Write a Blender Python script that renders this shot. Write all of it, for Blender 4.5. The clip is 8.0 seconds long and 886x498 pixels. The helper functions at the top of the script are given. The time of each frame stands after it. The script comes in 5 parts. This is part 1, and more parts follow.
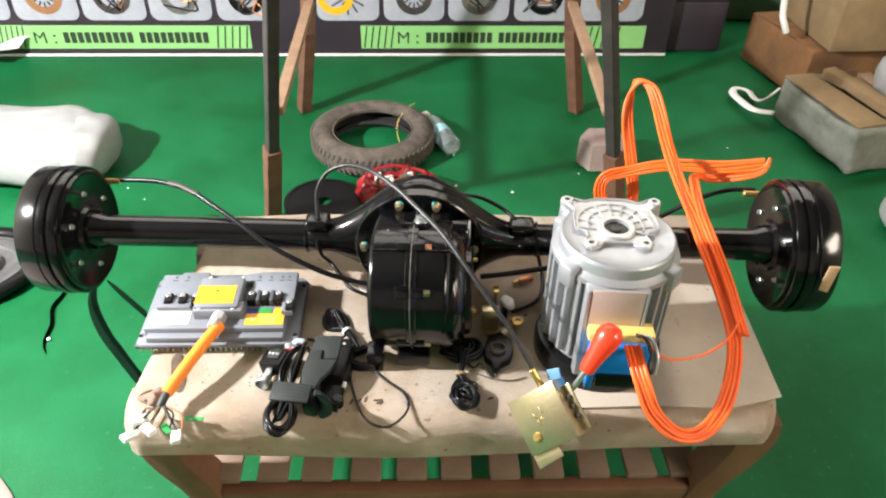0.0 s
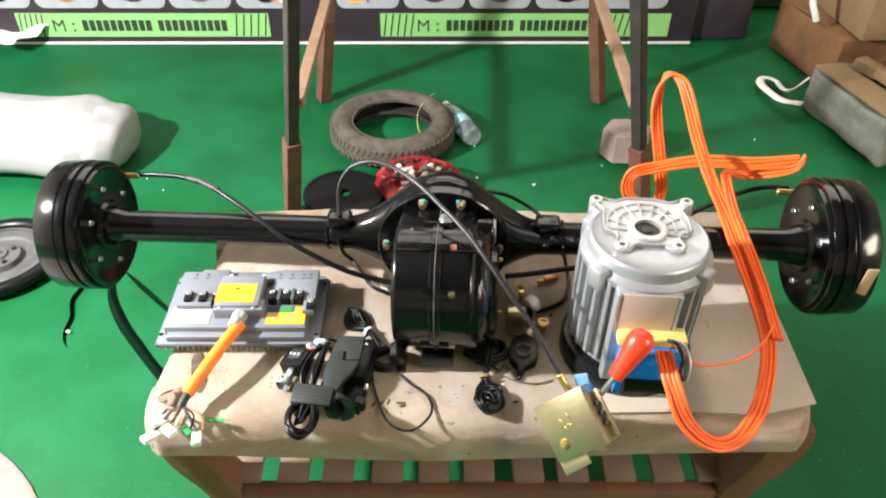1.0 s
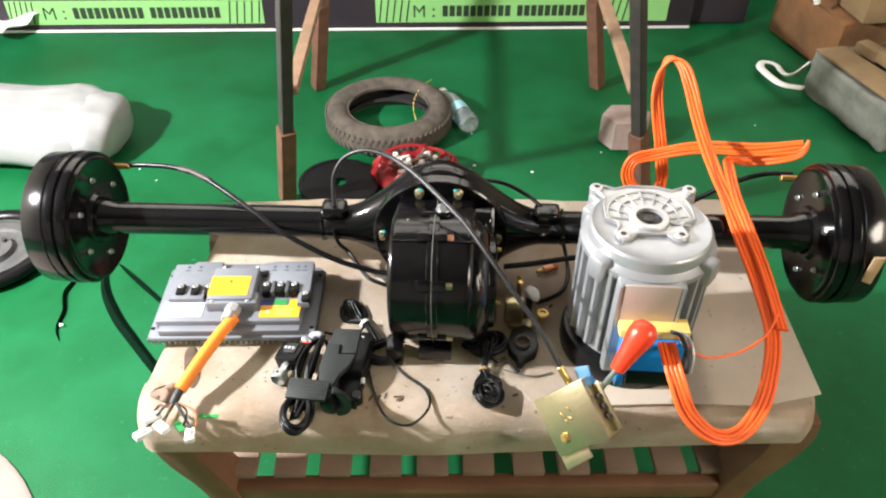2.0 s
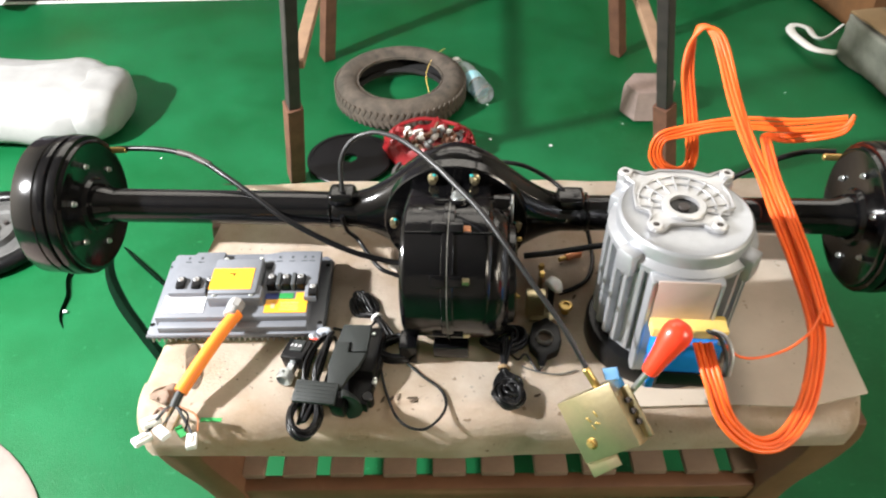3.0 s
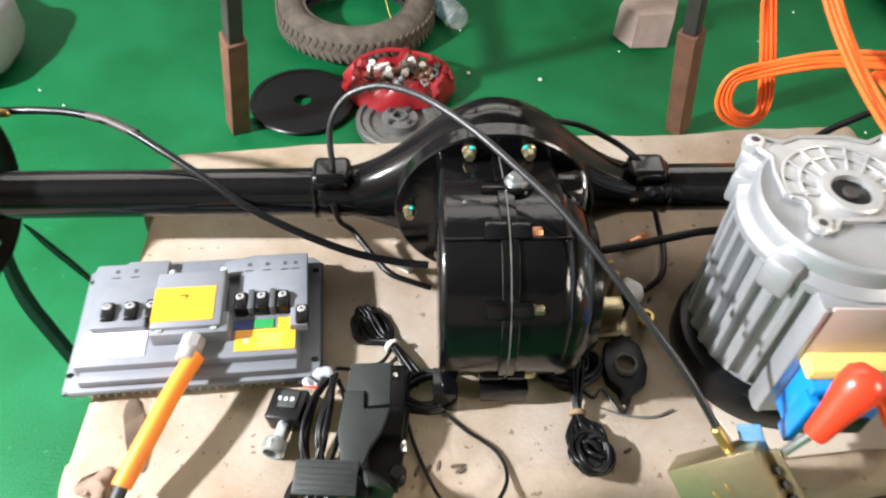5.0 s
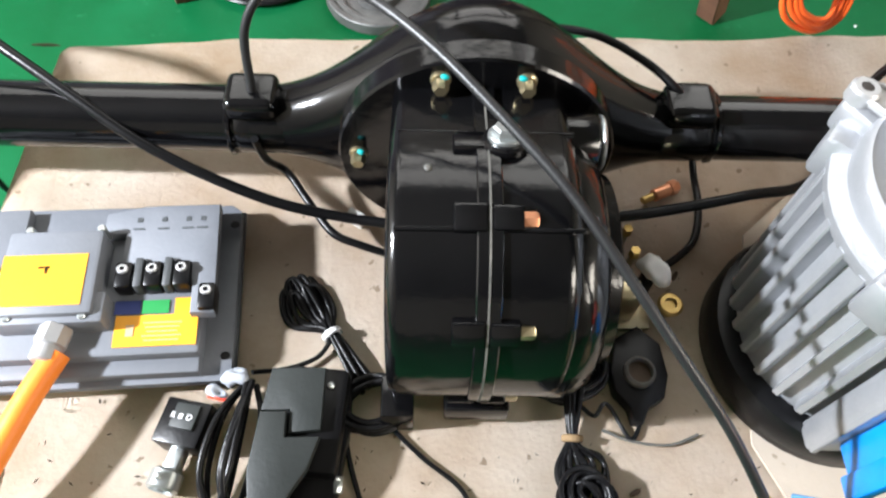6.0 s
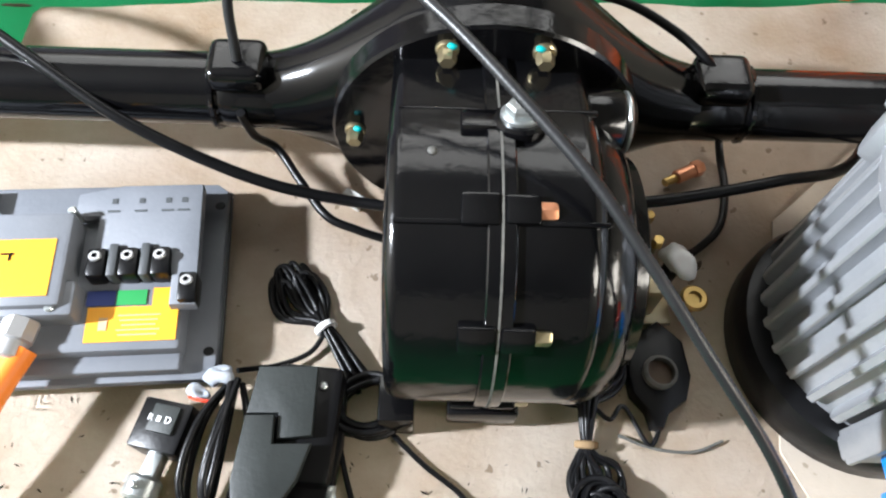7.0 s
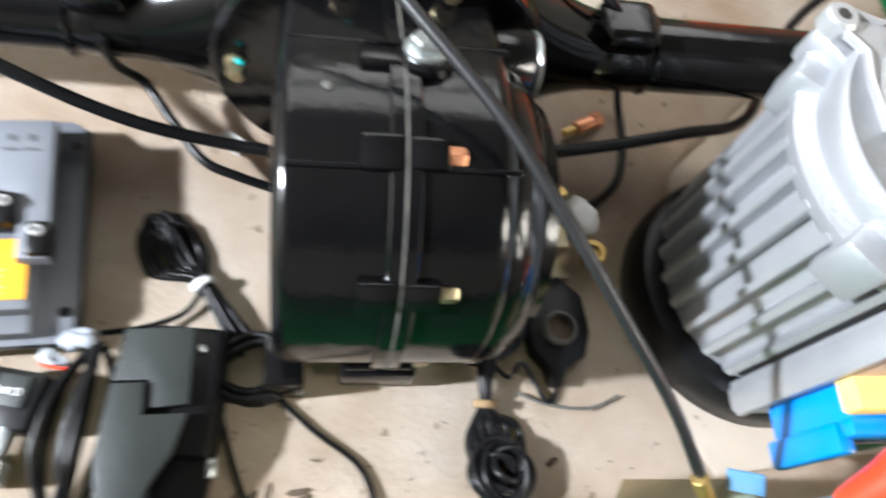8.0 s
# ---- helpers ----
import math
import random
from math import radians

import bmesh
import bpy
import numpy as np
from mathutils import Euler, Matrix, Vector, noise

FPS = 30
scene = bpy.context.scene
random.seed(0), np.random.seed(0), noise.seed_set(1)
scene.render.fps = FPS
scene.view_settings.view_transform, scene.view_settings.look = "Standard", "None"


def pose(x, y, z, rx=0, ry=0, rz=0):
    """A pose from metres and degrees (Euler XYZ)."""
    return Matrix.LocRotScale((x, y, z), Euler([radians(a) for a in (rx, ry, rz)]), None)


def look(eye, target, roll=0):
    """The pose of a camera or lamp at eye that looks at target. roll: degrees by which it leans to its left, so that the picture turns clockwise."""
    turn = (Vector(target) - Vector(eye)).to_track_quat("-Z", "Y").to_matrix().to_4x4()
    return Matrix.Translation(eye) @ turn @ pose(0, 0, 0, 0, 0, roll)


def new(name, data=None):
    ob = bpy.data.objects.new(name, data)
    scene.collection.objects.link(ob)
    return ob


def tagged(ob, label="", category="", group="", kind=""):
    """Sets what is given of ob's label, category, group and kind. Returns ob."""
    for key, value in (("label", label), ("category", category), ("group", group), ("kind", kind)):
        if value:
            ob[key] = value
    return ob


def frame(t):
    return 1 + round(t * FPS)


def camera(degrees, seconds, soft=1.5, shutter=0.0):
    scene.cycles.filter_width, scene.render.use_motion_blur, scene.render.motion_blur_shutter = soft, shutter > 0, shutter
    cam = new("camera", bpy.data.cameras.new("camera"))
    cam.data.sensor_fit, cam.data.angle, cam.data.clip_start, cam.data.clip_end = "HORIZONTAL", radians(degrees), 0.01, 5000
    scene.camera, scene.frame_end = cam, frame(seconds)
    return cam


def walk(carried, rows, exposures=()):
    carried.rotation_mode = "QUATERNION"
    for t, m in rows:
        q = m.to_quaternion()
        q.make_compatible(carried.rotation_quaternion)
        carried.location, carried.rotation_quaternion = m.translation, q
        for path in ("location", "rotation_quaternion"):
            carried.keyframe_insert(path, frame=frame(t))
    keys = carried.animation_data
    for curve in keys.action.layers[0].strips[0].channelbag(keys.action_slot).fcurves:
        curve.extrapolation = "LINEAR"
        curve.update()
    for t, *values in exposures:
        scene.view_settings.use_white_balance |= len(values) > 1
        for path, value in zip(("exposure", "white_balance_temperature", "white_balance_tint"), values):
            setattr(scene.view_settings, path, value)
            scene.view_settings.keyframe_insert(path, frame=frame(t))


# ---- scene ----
cam = camera(61.3, 8.0, soft=2.1, shutter=0.5)
PATH = [
    (0, (0.105, 0.247, 1.341), (0.111, 1.818, 0.103), 1.5),
    (0.5, (0.108, 0.279, 1.339), (0.123, 1.822, 0.067), 0.6),
    (1, (0.09, 0.283, 1.34), (0.055, 1.829, 0.072), 0.9),
    (2.5, (0.091, 0.34, 1.315), (0.064, 1.84, -0.008), 0.5),
    (3, (0.087, 0.392, 1.301), (0.021, 1.855, -0.061), -0.8),
    (3.5, (0.087, 0.463, 1.279), (-0.035, 1.875, -0.132), -1.7),
    (4, (0.057, 0.534, 1.256), (-0.047, 1.919, -0.183), -2.9),
    (4.2, (0.005, 0.532, 1.261), (-0.049, 1.908, -0.188), -2.1),
    (5.3, (-0.049, 0.773, 1.103), (0.096, 2.013, -0.459), 3.9),
    (5.5, (-0.036, 0.819, 1.096), (-0.056, 2.002, -0.516), -2.0),
    (5.7, (0.002, 0.877, 1.048), (0.015, 2.023, -0.591), 1.7),
    (6, (-0.002, 0.907, 1.018), (0.133, 1.919, -0.702), 6.6),
    (6.5, (0.001, 0.936, 0.998), (0.121, 1.905, -0.747), 6.0),
    (7, (-0.001, 0.949, 0.978), (0.132, 1.883, -0.786), 7.6),
    (7.5, (0.005, 0.953, 0.969), (0.174, 1.863, -0.804), 9.1),
    (7.8, (-0.005, 0.948, 0.964), (0.252, 1.838, -0.808), 14.6),
    (8, (-0.007, 0.964, 0.941), (0.442, 1.774, -0.832), 26.5),
]
walk(cam, [(t, look(eye, target, roll)) for t, eye, target, roll in PATH], exposures=[(0.0, 0.08, 6300, 10), (4.2, 0.0, 6200, 10), (5.6, 0.06, 5950, 9.5), (6.6, 0.02, 5750, 8.5), (8.0, 0.1, 5700, 8)])

# ---- light ----
world = bpy.data.worlds.new("room_world")
scene.world = world
world.use_nodes = True
world.node_tree.nodes["Background"].inputs[0].default_value = (0.75, 0.85, 1.0, 1)
world.node_tree.nodes["Background"].inputs[1].default_value = 0.02


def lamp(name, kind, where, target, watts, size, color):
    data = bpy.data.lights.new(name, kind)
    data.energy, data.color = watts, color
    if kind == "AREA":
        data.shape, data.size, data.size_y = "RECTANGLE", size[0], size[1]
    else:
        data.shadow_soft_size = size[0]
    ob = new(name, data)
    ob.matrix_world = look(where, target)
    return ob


lamp("work_lamp", "POINT", (-1.74, 0.98, 1.56), (0, 1.2, 0.4), 640, (0.05,), (1.0, 0.975, 0.95))
# Added fill without a known source; lifts the back and the glossy paint.
lamp("rear_fill", "AREA", (0.1, 3.9, 3.1), (0.1, 1.9, 0.0), 105, (4.6, 2.2), (1.0, 0.92, 0.80))
# Warm fill added from the side; there is no window behind it.
lamp("side_fill", "AREA", (3.4, -0.7, 2.3), (0.3, 1.1, 0.4), 150, (1.6, 1.2), (1.0, 0.87, 0.70))


# ---- materials ----
def mat(name, c1, c2=None, rough=0.6, metal=0.0, scale=12.0, bump=0.15, fine=180.0, coat=0.0, rough2=None, detail=6.0, spec=0.5, specks=None):
    m = bpy.data.materials.new(name)
    m.use_nodes = True
    nt = m.node_tree
    b = nt.nodes["Principled BSDF"]
    c2 = c2 or tuple(v * 0.8 for v in c1)
    tc = nt.nodes.new("ShaderNodeTexCoord")
    n1 = nt.nodes.new("ShaderNodeTexNoise")
    n1.inputs["Scale"].default_value, n1.inputs["Detail"].default_value, n1.inputs["Roughness"].default_value = scale, detail, 0.62
    n2 = nt.nodes.new("ShaderNodeTexNoise")
    n2.inputs["Scale"].default_value, n2.inputs["Detail"].default_value = fine, 3.0
    nt.links.new(tc.outputs["Object"], n1.inputs["Vector"])
    nt.links.new(tc.outputs["Object"], n2.inputs["Vector"])
    ramp = nt.nodes.new("ShaderNodeMapRange")
    ramp.inputs[1].default_value, ramp.inputs[2].default_value = 0.32, 0.68
    nt.links.new(n1.outputs[0], ramp.inputs[0])
    mix = nt.nodes.new("ShaderNodeMix")
    mix.data_type = "RGBA"
    mix.inputs[6].default_value, mix.inputs[7].default_value = (*c1, 1), (*c2, 1)
    nt.links.new(ramp.outputs[0], mix.inputs[0])
    colour = mix.outputs[2]
    if specks:
        n3 = nt.nodes.new("ShaderNodeTexNoise")
        n3.inputs["Scale"].default_value, n3.inputs["Detail"].default_value = 75.0, 4.0
        nt.links.new(tc.outputs["Object"], n3.inputs["Vector"])
        cut = nt.nodes.new("ShaderNodeMapRange")
        cut.inputs[1].default_value, cut.inputs[2].default_value, cut.inputs[4].default_value = 0.672, 0.71, 0.8
        nt.links.new(n3.outputs[0], cut.inputs[0])
        mix2 = nt.nodes.new("ShaderNodeMix")
        mix2.data_type = "RGBA"
        mix2.inputs[7].default_value = (*specks, 1)
        nt.links.new(colour, mix2.inputs[6])
        nt.links.new(cut.outputs[0], mix2.inputs[0])
        colour = mix2.outputs[2]
    nt.links.new(colour, b.inputs["Base Color"])
    mr = nt.nodes.new("ShaderNodeMapRange")
    mr.inputs[3].default_value, mr.inputs[4].default_value = rough, rough2 if rough2 is not None else min(1.0, rough * 1.3)
    nt.links.new(n1.outputs[0], mr.inputs[0])
    nt.links.new(mr.outputs[0], b.inputs["Roughness"])
    b.inputs["Metallic"].default_value = metal
    b.inputs["Specular IOR Level"].default_value = spec
    if coat:
        b.inputs["Coat Weight"].default_value, b.inputs["Coat Roughness"].default_value = coat, 0.08
    if bump:
        bp = nt.nodes.new("ShaderNodeBump")
        bp.inputs["Strength"].default_value, bp.inputs["Distance"].default_value = bump, 0.002
        nt.links.new(n2.outputs[0], bp.inputs["Height"])
        nt.links.new(bp.outputs[0], b.inputs["Normal"])
    return m


M = {
    "carpet": mat("green_carpet", (0.0014, 0.070, 0.016), (0.0075, 0.126, 0.042), 0.40, 0, 2.6, 0.5, 420, spec=0.2, rough2=0.65, specks=(0.02, 0.15, 0.06)),
    # Much darker green for the folds: their shade is put into the colour.
    "carpet_shade": mat("shaded_carpet_crease", (0.003, 0.022, 0.009), (0.002, 0.014, 0.006), 0.8, 0, 20, 0.4, 400, spec=0.1),
    "board": mat("beige_board", (0.71, 0.615, 0.515), (0.48, 0.355, 0.24), 0.75, 0, 7, 0.4, 200, spec=0.3, specks=(0.27, 0.19, 0.12)),
    "sheet": mat("tan_sheet", (0.52, 0.455, 0.375), (0.43, 0.37, 0.30), 0.7, 0, 9, 0.2, 240, spec=0.3, specks=(0.28, 0.23, 0.17)),
    "wood": mat("brown_wood", (0.165, 0.078, 0.04), (0.11, 0.05, 0.025), 0.45, 0, 9, 0.2, 90),
    "slat": mat("old_slat_wood", (0.22, 0.155, 0.11), (0.15, 0.10, 0.068), 0.7, 0, 11, 0.3, 120),
    "palewood": mat("pale_wood", (0.30, 0.185, 0.11), (0.21, 0.13, 0.08), 0.7, 0, 18, 0.3, 140),
    "black": mat("black_gloss_paint", (0.002, 0.002, 0.0024), (0.0035, 0.0035, 0.004), 0.11, 0, 14, 0.12, 60, rough2=0.18),
    "blackcast": mat("black_cast_paint", (0.002, 0.002, 0.0024), (0.0035, 0.0035, 0.004), 0.11, 0, 20, 0.2, 90, rough2=0.2, spec=0.45),
    "rubber": mat("black_rubber", (0.003, 0.003, 0.0035), (0.005, 0.005, 0.0055), 0.3, 0, 20, 0.1, 200, spec=0.25),
    "plastic": mat("dark_plastic", (0.010, 0.013, 0.0125), (0.015, 0.019, 0.018), 0.5, 0, 25, 0.15, 260),
    "sheath": mat("ribbed_cable_sheath", (0.010, 0.010, 0.011), (0.016, 0.016, 0.017), 0.36, 0, 30, 0.1, 300),
    "tyre": mat("dusty_tyre", (0.115, 0.092, 0.070), (0.045, 0.038, 0.031), 0.85, 0, 24, 0.7, 150),
    # Near black puts the shade of the deep hollow into the colour.
    "tyre_in": mat("shaded_tyre_inside", (0.008, 0.008, 0.008), (0.014, 0.013, 0.012), 0.8, 0, 16, 0.2, 150),
    "alu": mat("cast_aluminium", (0.42, 0.43, 0.45), (0.37, 0.38, 0.40), 0.36, 0.6, 34, 0.18, 320),
    "aludull": mat("machined_aluminium", (0.52, 0.52, 0.525), (0.44, 0.44, 0.445), 0.38, 0.6, 30, 0.1, 300),
    "plate": mat("blank_rating_plate", (0.52, 0.43, 0.39), (0.46, 0.38, 0.34), 0.5, 0.3, 15, 0.05, 300),
    "grey": mat("grey_plastic_case", (0.165, 0.175, 0.197), (0.135, 0.145, 0.165), 0.5, 0, 20, 0.12, 300),
    "greydark": mat("dark_grey_case", (0.055, 0.06, 0.065), (0.045, 0.05, 0.053), 0.5, 0, 20, 0.12, 300),
    "yellow": mat("yellow_sticker", (0.78, 0.36, 0.008), (0.72, 0.32, 0.006), 0.4, 0, 30, 0.03, 200),
    "foam": mat("yellow_foam", (0.82, 0.60, 0.18), (0.74, 0.52, 0.13), 0.8, 0, 30, 0.3, 200),
    "white": mat("white_plastic", (0.78, 0.77, 0.74), (0.66, 0.66, 0.64), 0.45, 0, 20, 0.1, 100),
    "paper": mat("white_label", (0.74, 0.74, 0.75), (0.66, 0.66, 0.68), 0.6, 0, 30, 0.05, 200),
    "blue": mat("blue_terminal_plastic", (0.012, 0.22, 0.68), (0.01, 0.17, 0.58), 0.3, 0, 20, 0.05, 200, coat=0.3),
    "navy": mat("navy_sticker", (0.03, 0.05, 0.22), None, 0.5, 0, 20, 0.03),
    "greenst": mat("green_sticker", (0.015, 0.25, 0.05), None, 0.5, 0, 20, 0.03),
    "orange": mat("orange_cable_sheath", (0.93, 0.145, 0.018), (0.85, 0.12, 0.012), 0.38, 0, 30, 0.08, 200),
    "conduit": mat("orange_conduit", (0.95, 0.26, 0.02), (0.88, 0.22, 0.015), 0.45, 0, 30, 0.1, 200),
    "red": mat("red_lever_knob", (0.86, 0.055, 0.02), (0.8, 0.045, 0.015), 0.25, 0, 20, 0.03, 100, coat=0.3),
    "tagblue": mat("pale_blue_plastic", (0.10, 0.24, 0.42), (0.08, 0.2, 0.36), 0.4, 0, 20, 0.05, 200),
    "redbag": mat("red_plastic_bag", (0.27, 0.010, 0.014), (0.17, 0.007, 0.010), 0.35, 0, 14, 0.2, 60),
    "zinc": mat("yellow_zinc_plate", (0.50, 0.42, 0.25), (0.38, 0.33, 0.21), 0.22, 0.9, 22, 0.12, 160, rough2=0.42),
    "brass": mat("brass", (0.62, 0.44, 0.16), (0.5, 0.34, 0.11), 0.35, 0.9, 40, 0.1, 200),
    "copper": mat("copper_bolt", (0.70, 0.33, 0.19), (0.6, 0.27, 0.14), 0.35, 0.85, 40, 0.1, 200),
    "steel": mat("bright_steel", (0.62, 0.66, 0.66), (0.5, 0.53, 0.53), 0.28, 0.9, 40, 0.08, 200),
    "teal": mat("teal_paint_mark", (0.0, 0.33, 0.32), (0.0, 0.26, 0.26), 0.5, 0, 40, 0.1, 200),
    "gasket": mat("grey_gasket", (0.13, 0.125, 0.11), (0.06, 0.06, 0.055), 0.6, 0, 60, 0.2, 200),
    "rust": mat("rusty_primer_steel", (0.165, 0.075, 0.042), (0.10, 0.045, 0.027), 0.75, 0.1, 22, 0.4, 130),
    "darksteel": mat("dark_painted_steel", (0.035, 0.03, 0.028), (0.06, 0.05, 0.045), 0.5, 0.3, 22, 0.3, 130),
    "stone": mat("pinkish_stone", (0.33, 0.25, 0.225), (0.25, 0.19, 0.17), 0.9, 0, 22, 0.8, 90),
    "rotor": mat("grey_rotor_steel", (0.17, 0.17, 0.165), (0.10, 0.10, 0.098), 0.5, 0.6, 18, 0.2, 160),
    "sack": mat("white_woven_sack", (0.31, 0.31, 0.305), (0.24, 0.24, 0.235), 0.30, 0, 9, 0.15, 120),
    "greysack": mat("grey_dusty_sack", (0.21, 0.215, 0.18), (0.13, 0.135, 0.11), 0.85, 0, 14, 0.6, 90),
    "card": mat("brown_cardboard", (0.21, 0.095, 0.034), (0.12, 0.06, 0.025), 0.85, 0, 9, 0.3, 120),
    "cardpale": mat("pale_cardboard", (0.24, 0.16, 0.078), (0.18, 0.12, 0.06), 0.85, 0, 9, 0.2, 120),
    "banner": mat("dark_banner_vinyl", (0.022, 0.015, 0.022), (0.03, 0.02, 0.028), 0.45, 0, 6, 0.05, 80),
    "lime": mat("lime_banner_strip", (0.23, 0.48, 0.16), (0.20, 0.44, 0.14), 0.5, 0, 8, 0.03, 80),
    "ink": mat("black_print", (0.015, 0.03, 0.012), None, 0.6, 0, 20, 0.02),
    "tile": mat("pale_banner_picture", (0.34, 0.35, 0.38), (0.26, 0.27, 0.31), 0.5, 0, 12, 0.02),
    "wall": mat("off_white_wall", (0.50, 0.45, 0.38), (0.44, 0.39, 0.33), 0.9, 0, 3, 0.3, 90),
    "ceil": mat("dark_ceiling", (0.13, 0.115, 0.10), (0.10, 0.09, 0.08), 0.9, 0, 3, 0.2, 90),
    "crate": mat("green_grey_crate", (0.10, 0.16, 0.09), (0.075, 0.12, 0.07), 0.7, 0, 8, 0.2, 90),
    "stain": mat("dark_stain", (0.10, 0.07, 0.045), (0.06, 0.042, 0.028), 0.8, 0, 30, 0.1, 200),
    "mat": mat("pale_bare_floor", (0.29, 0.24, 0.21), (0.22, 0.18, 0.16), 0.7, 0, 8, 0.2, 120),
    "bottlelabel": mat("pale_blue_bottle_label", (0.24, 0.52, 0.60), (0.4, 0.6, 0.66), 0.4, 0, 40, 0.05, 200),
    "film": mat("crumpled_clear_film", (0.36, 0.39, 0.43), (0.27, 0.29, 0.33), 0.25, 0, 60, 0.3, 200),
    "amber": mat("tape_strip", (0.55, 0.36, 0.2), None, 0.6, 0, 20, 0.1),
}
# clear plastic for the bottle
clear = bpy.data.materials.new("clear_plastic")
clear.use_nodes = True
cb = clear.node_tree.nodes["Principled BSDF"]
cb.inputs["Base Color"].default_value = (0.9, 0.96, 0.97, 1)
cb.inputs["Transmission Weight"].default_value, cb.inputs["Roughness"].default_value, cb.inputs["IOR"].default_value = 0.84, 0.14, 1.3
M["clear"] = clear


# ---- builders ----
def smooth(bm, angle=40):
    for f in bm.faces:
        f.smooth = True
    for e in bm.edges:
        if len(e.link_faces) == 2 and e.calc_face_angle(0) > radians(angle):
            e.smooth = False
    return bm


def mesh_of(name, bm, material, angle=40):
    bmesh.ops.recalc_face_normals(bm, faces=bm.faces)
    smooth(bm, angle)
    me = bpy.data.meshes.new(name)
    bm.to_mesh(me)
    bm.free()
    me.materials.append(M[material])
    return me


def part(name, bm, material, parent, label="", m=None, angle=40):
    ob = new(name, mesh_of(name, bm, material, angle))
    ob.parent = parent
    if m is not None:
        ob.matrix_basis = m
    return tagged(ob, label)


def share(name, me, parent, m):
    ob = new(name, me)
    ob.parent = parent
    ob.matrix_basis = m
    return ob


def thing(name, m, label, category, group="", kind=""):
    ob = new(name)
    ob.empty_display_size = 0.05
    ob.matrix_basis = m
    return tagged(ob, label, category, group, kind)


def solo(name, bm, material, label, category, m=None, group="", kind="", angle=40):
    ob = new(name, mesh_of(name, bm, material, angle))
    if m is not None:
        ob.matrix_basis = m
    return tagged(ob, label, category, group, kind)


def box(sx, sy, sz, c=(0, 0, 0), bevel=0.0, seg=2, bm=None, rot=None):
    b = bmesh.new()
    bmesh.ops.create_cube(b, size=1.0)
    bmesh.ops.scale(b, vec=(sx, sy, sz), verts=b.verts)
    if bevel:
        bmesh.ops.bevel(b, geom=list(b.edges), offset=bevel, segments=seg, affect="EDGES", profile=0.5)
    t = Matrix.Translation(c) @ (rot if rot is not None else Matrix())
    bmesh.ops.transform(b, matrix=t, verts=b.verts)
    return join(bm, b)


def join(bm, b):
    if bm is None:
        return b
    me = bpy.data.meshes.new("scratch")
    b.to_mesh(me)
    b.free()
    bm.from_mesh(me)
    bpy.data.meshes.remove(me)
    return bm


def lathe(profile, seg=32, axis="z", c=(0, 0, 0), bm=None, close=True, m=None):
    """Turns (radius, height) pairs round an axis; a radius of 0 closes the end."""
    b = bmesh.new()
    rings = []
    for r, h in profile:
        if r < 1e-6:
            rings.append([b.verts.new((0, 0, h))])
        else:
            rings.append([b.verts.new((r * math.cos(2 * math.pi * k / seg), r * math.sin(2 * math.pi * k / seg), h)) for k in range(seg)])
    for a, d in zip(rings, rings[1:]):
        for k in range(seg):
            q = [a[k % len(a)], a[(k + 1) % len(a)], d[(k + 1) % len(d)], d[k % len(d)]]
            q = [v for n, v in enumerate(q) if v not in q[:n]]
            if len(q) > 2:
                b.faces.new(q)
    turn = {"z": Matrix(), "x": pose(0, 0, 0, 0, 90, 0), "y": pose(0, 0, 0, -90, 0, 0)}[axis]
    bmesh.ops.transform(b, matrix=Matrix.Translation(c) @ (m if m is not None else turn), verts=b.verts)
    return join(bm, b)


def ring(r0, r1, h0, h1, seg=36, axis="z", c=(0, 0, 0), bev=0.002, bm=None, m=None):
    """A washer-like ring with chamfered edges."""
    p = [(r0, h0), (r1 - bev, h0), (r1, h0 + bev), (r1, h1 - bev), (r1 - bev, h1), (r0, h1), (r0, h0)]
    return lathe(p, seg, axis, c, bm, m=m)


def rod(r, h0, h1, seg=20, axis="z", c=(0, 0, 0), bev=0.001, bm=None, m=None):
    return lathe([(0, h0), (r - bev, h0), (r, h0 + bev), (r, h1 - bev), (r - bev, h1), (0, h1)], seg, axis, c, bm, m=m)


def spline(pts, n=10, closed=False):
    p = [Vector(v) for v in pts]
    if closed:
        p = [p[-1]] + p + [p[0], p[1]]
    else:
        p = [2 * p[0] - p[1]] + p + [2 * p[-1] - p[-2]]
    out = []
    for a, b, c, d in zip(p, p[1:], p[2:], p[3:]):
        for k in range(n):
            t = k / n
            out.append(0.5 * (2 * b + (c - a) * t + (2 * a - 5 * b + 4 * c - d) * t * t + (3 * b - a - 3 * c + d) * t ** 3))
    if not closed:
        out.append(p[-2])
    return out


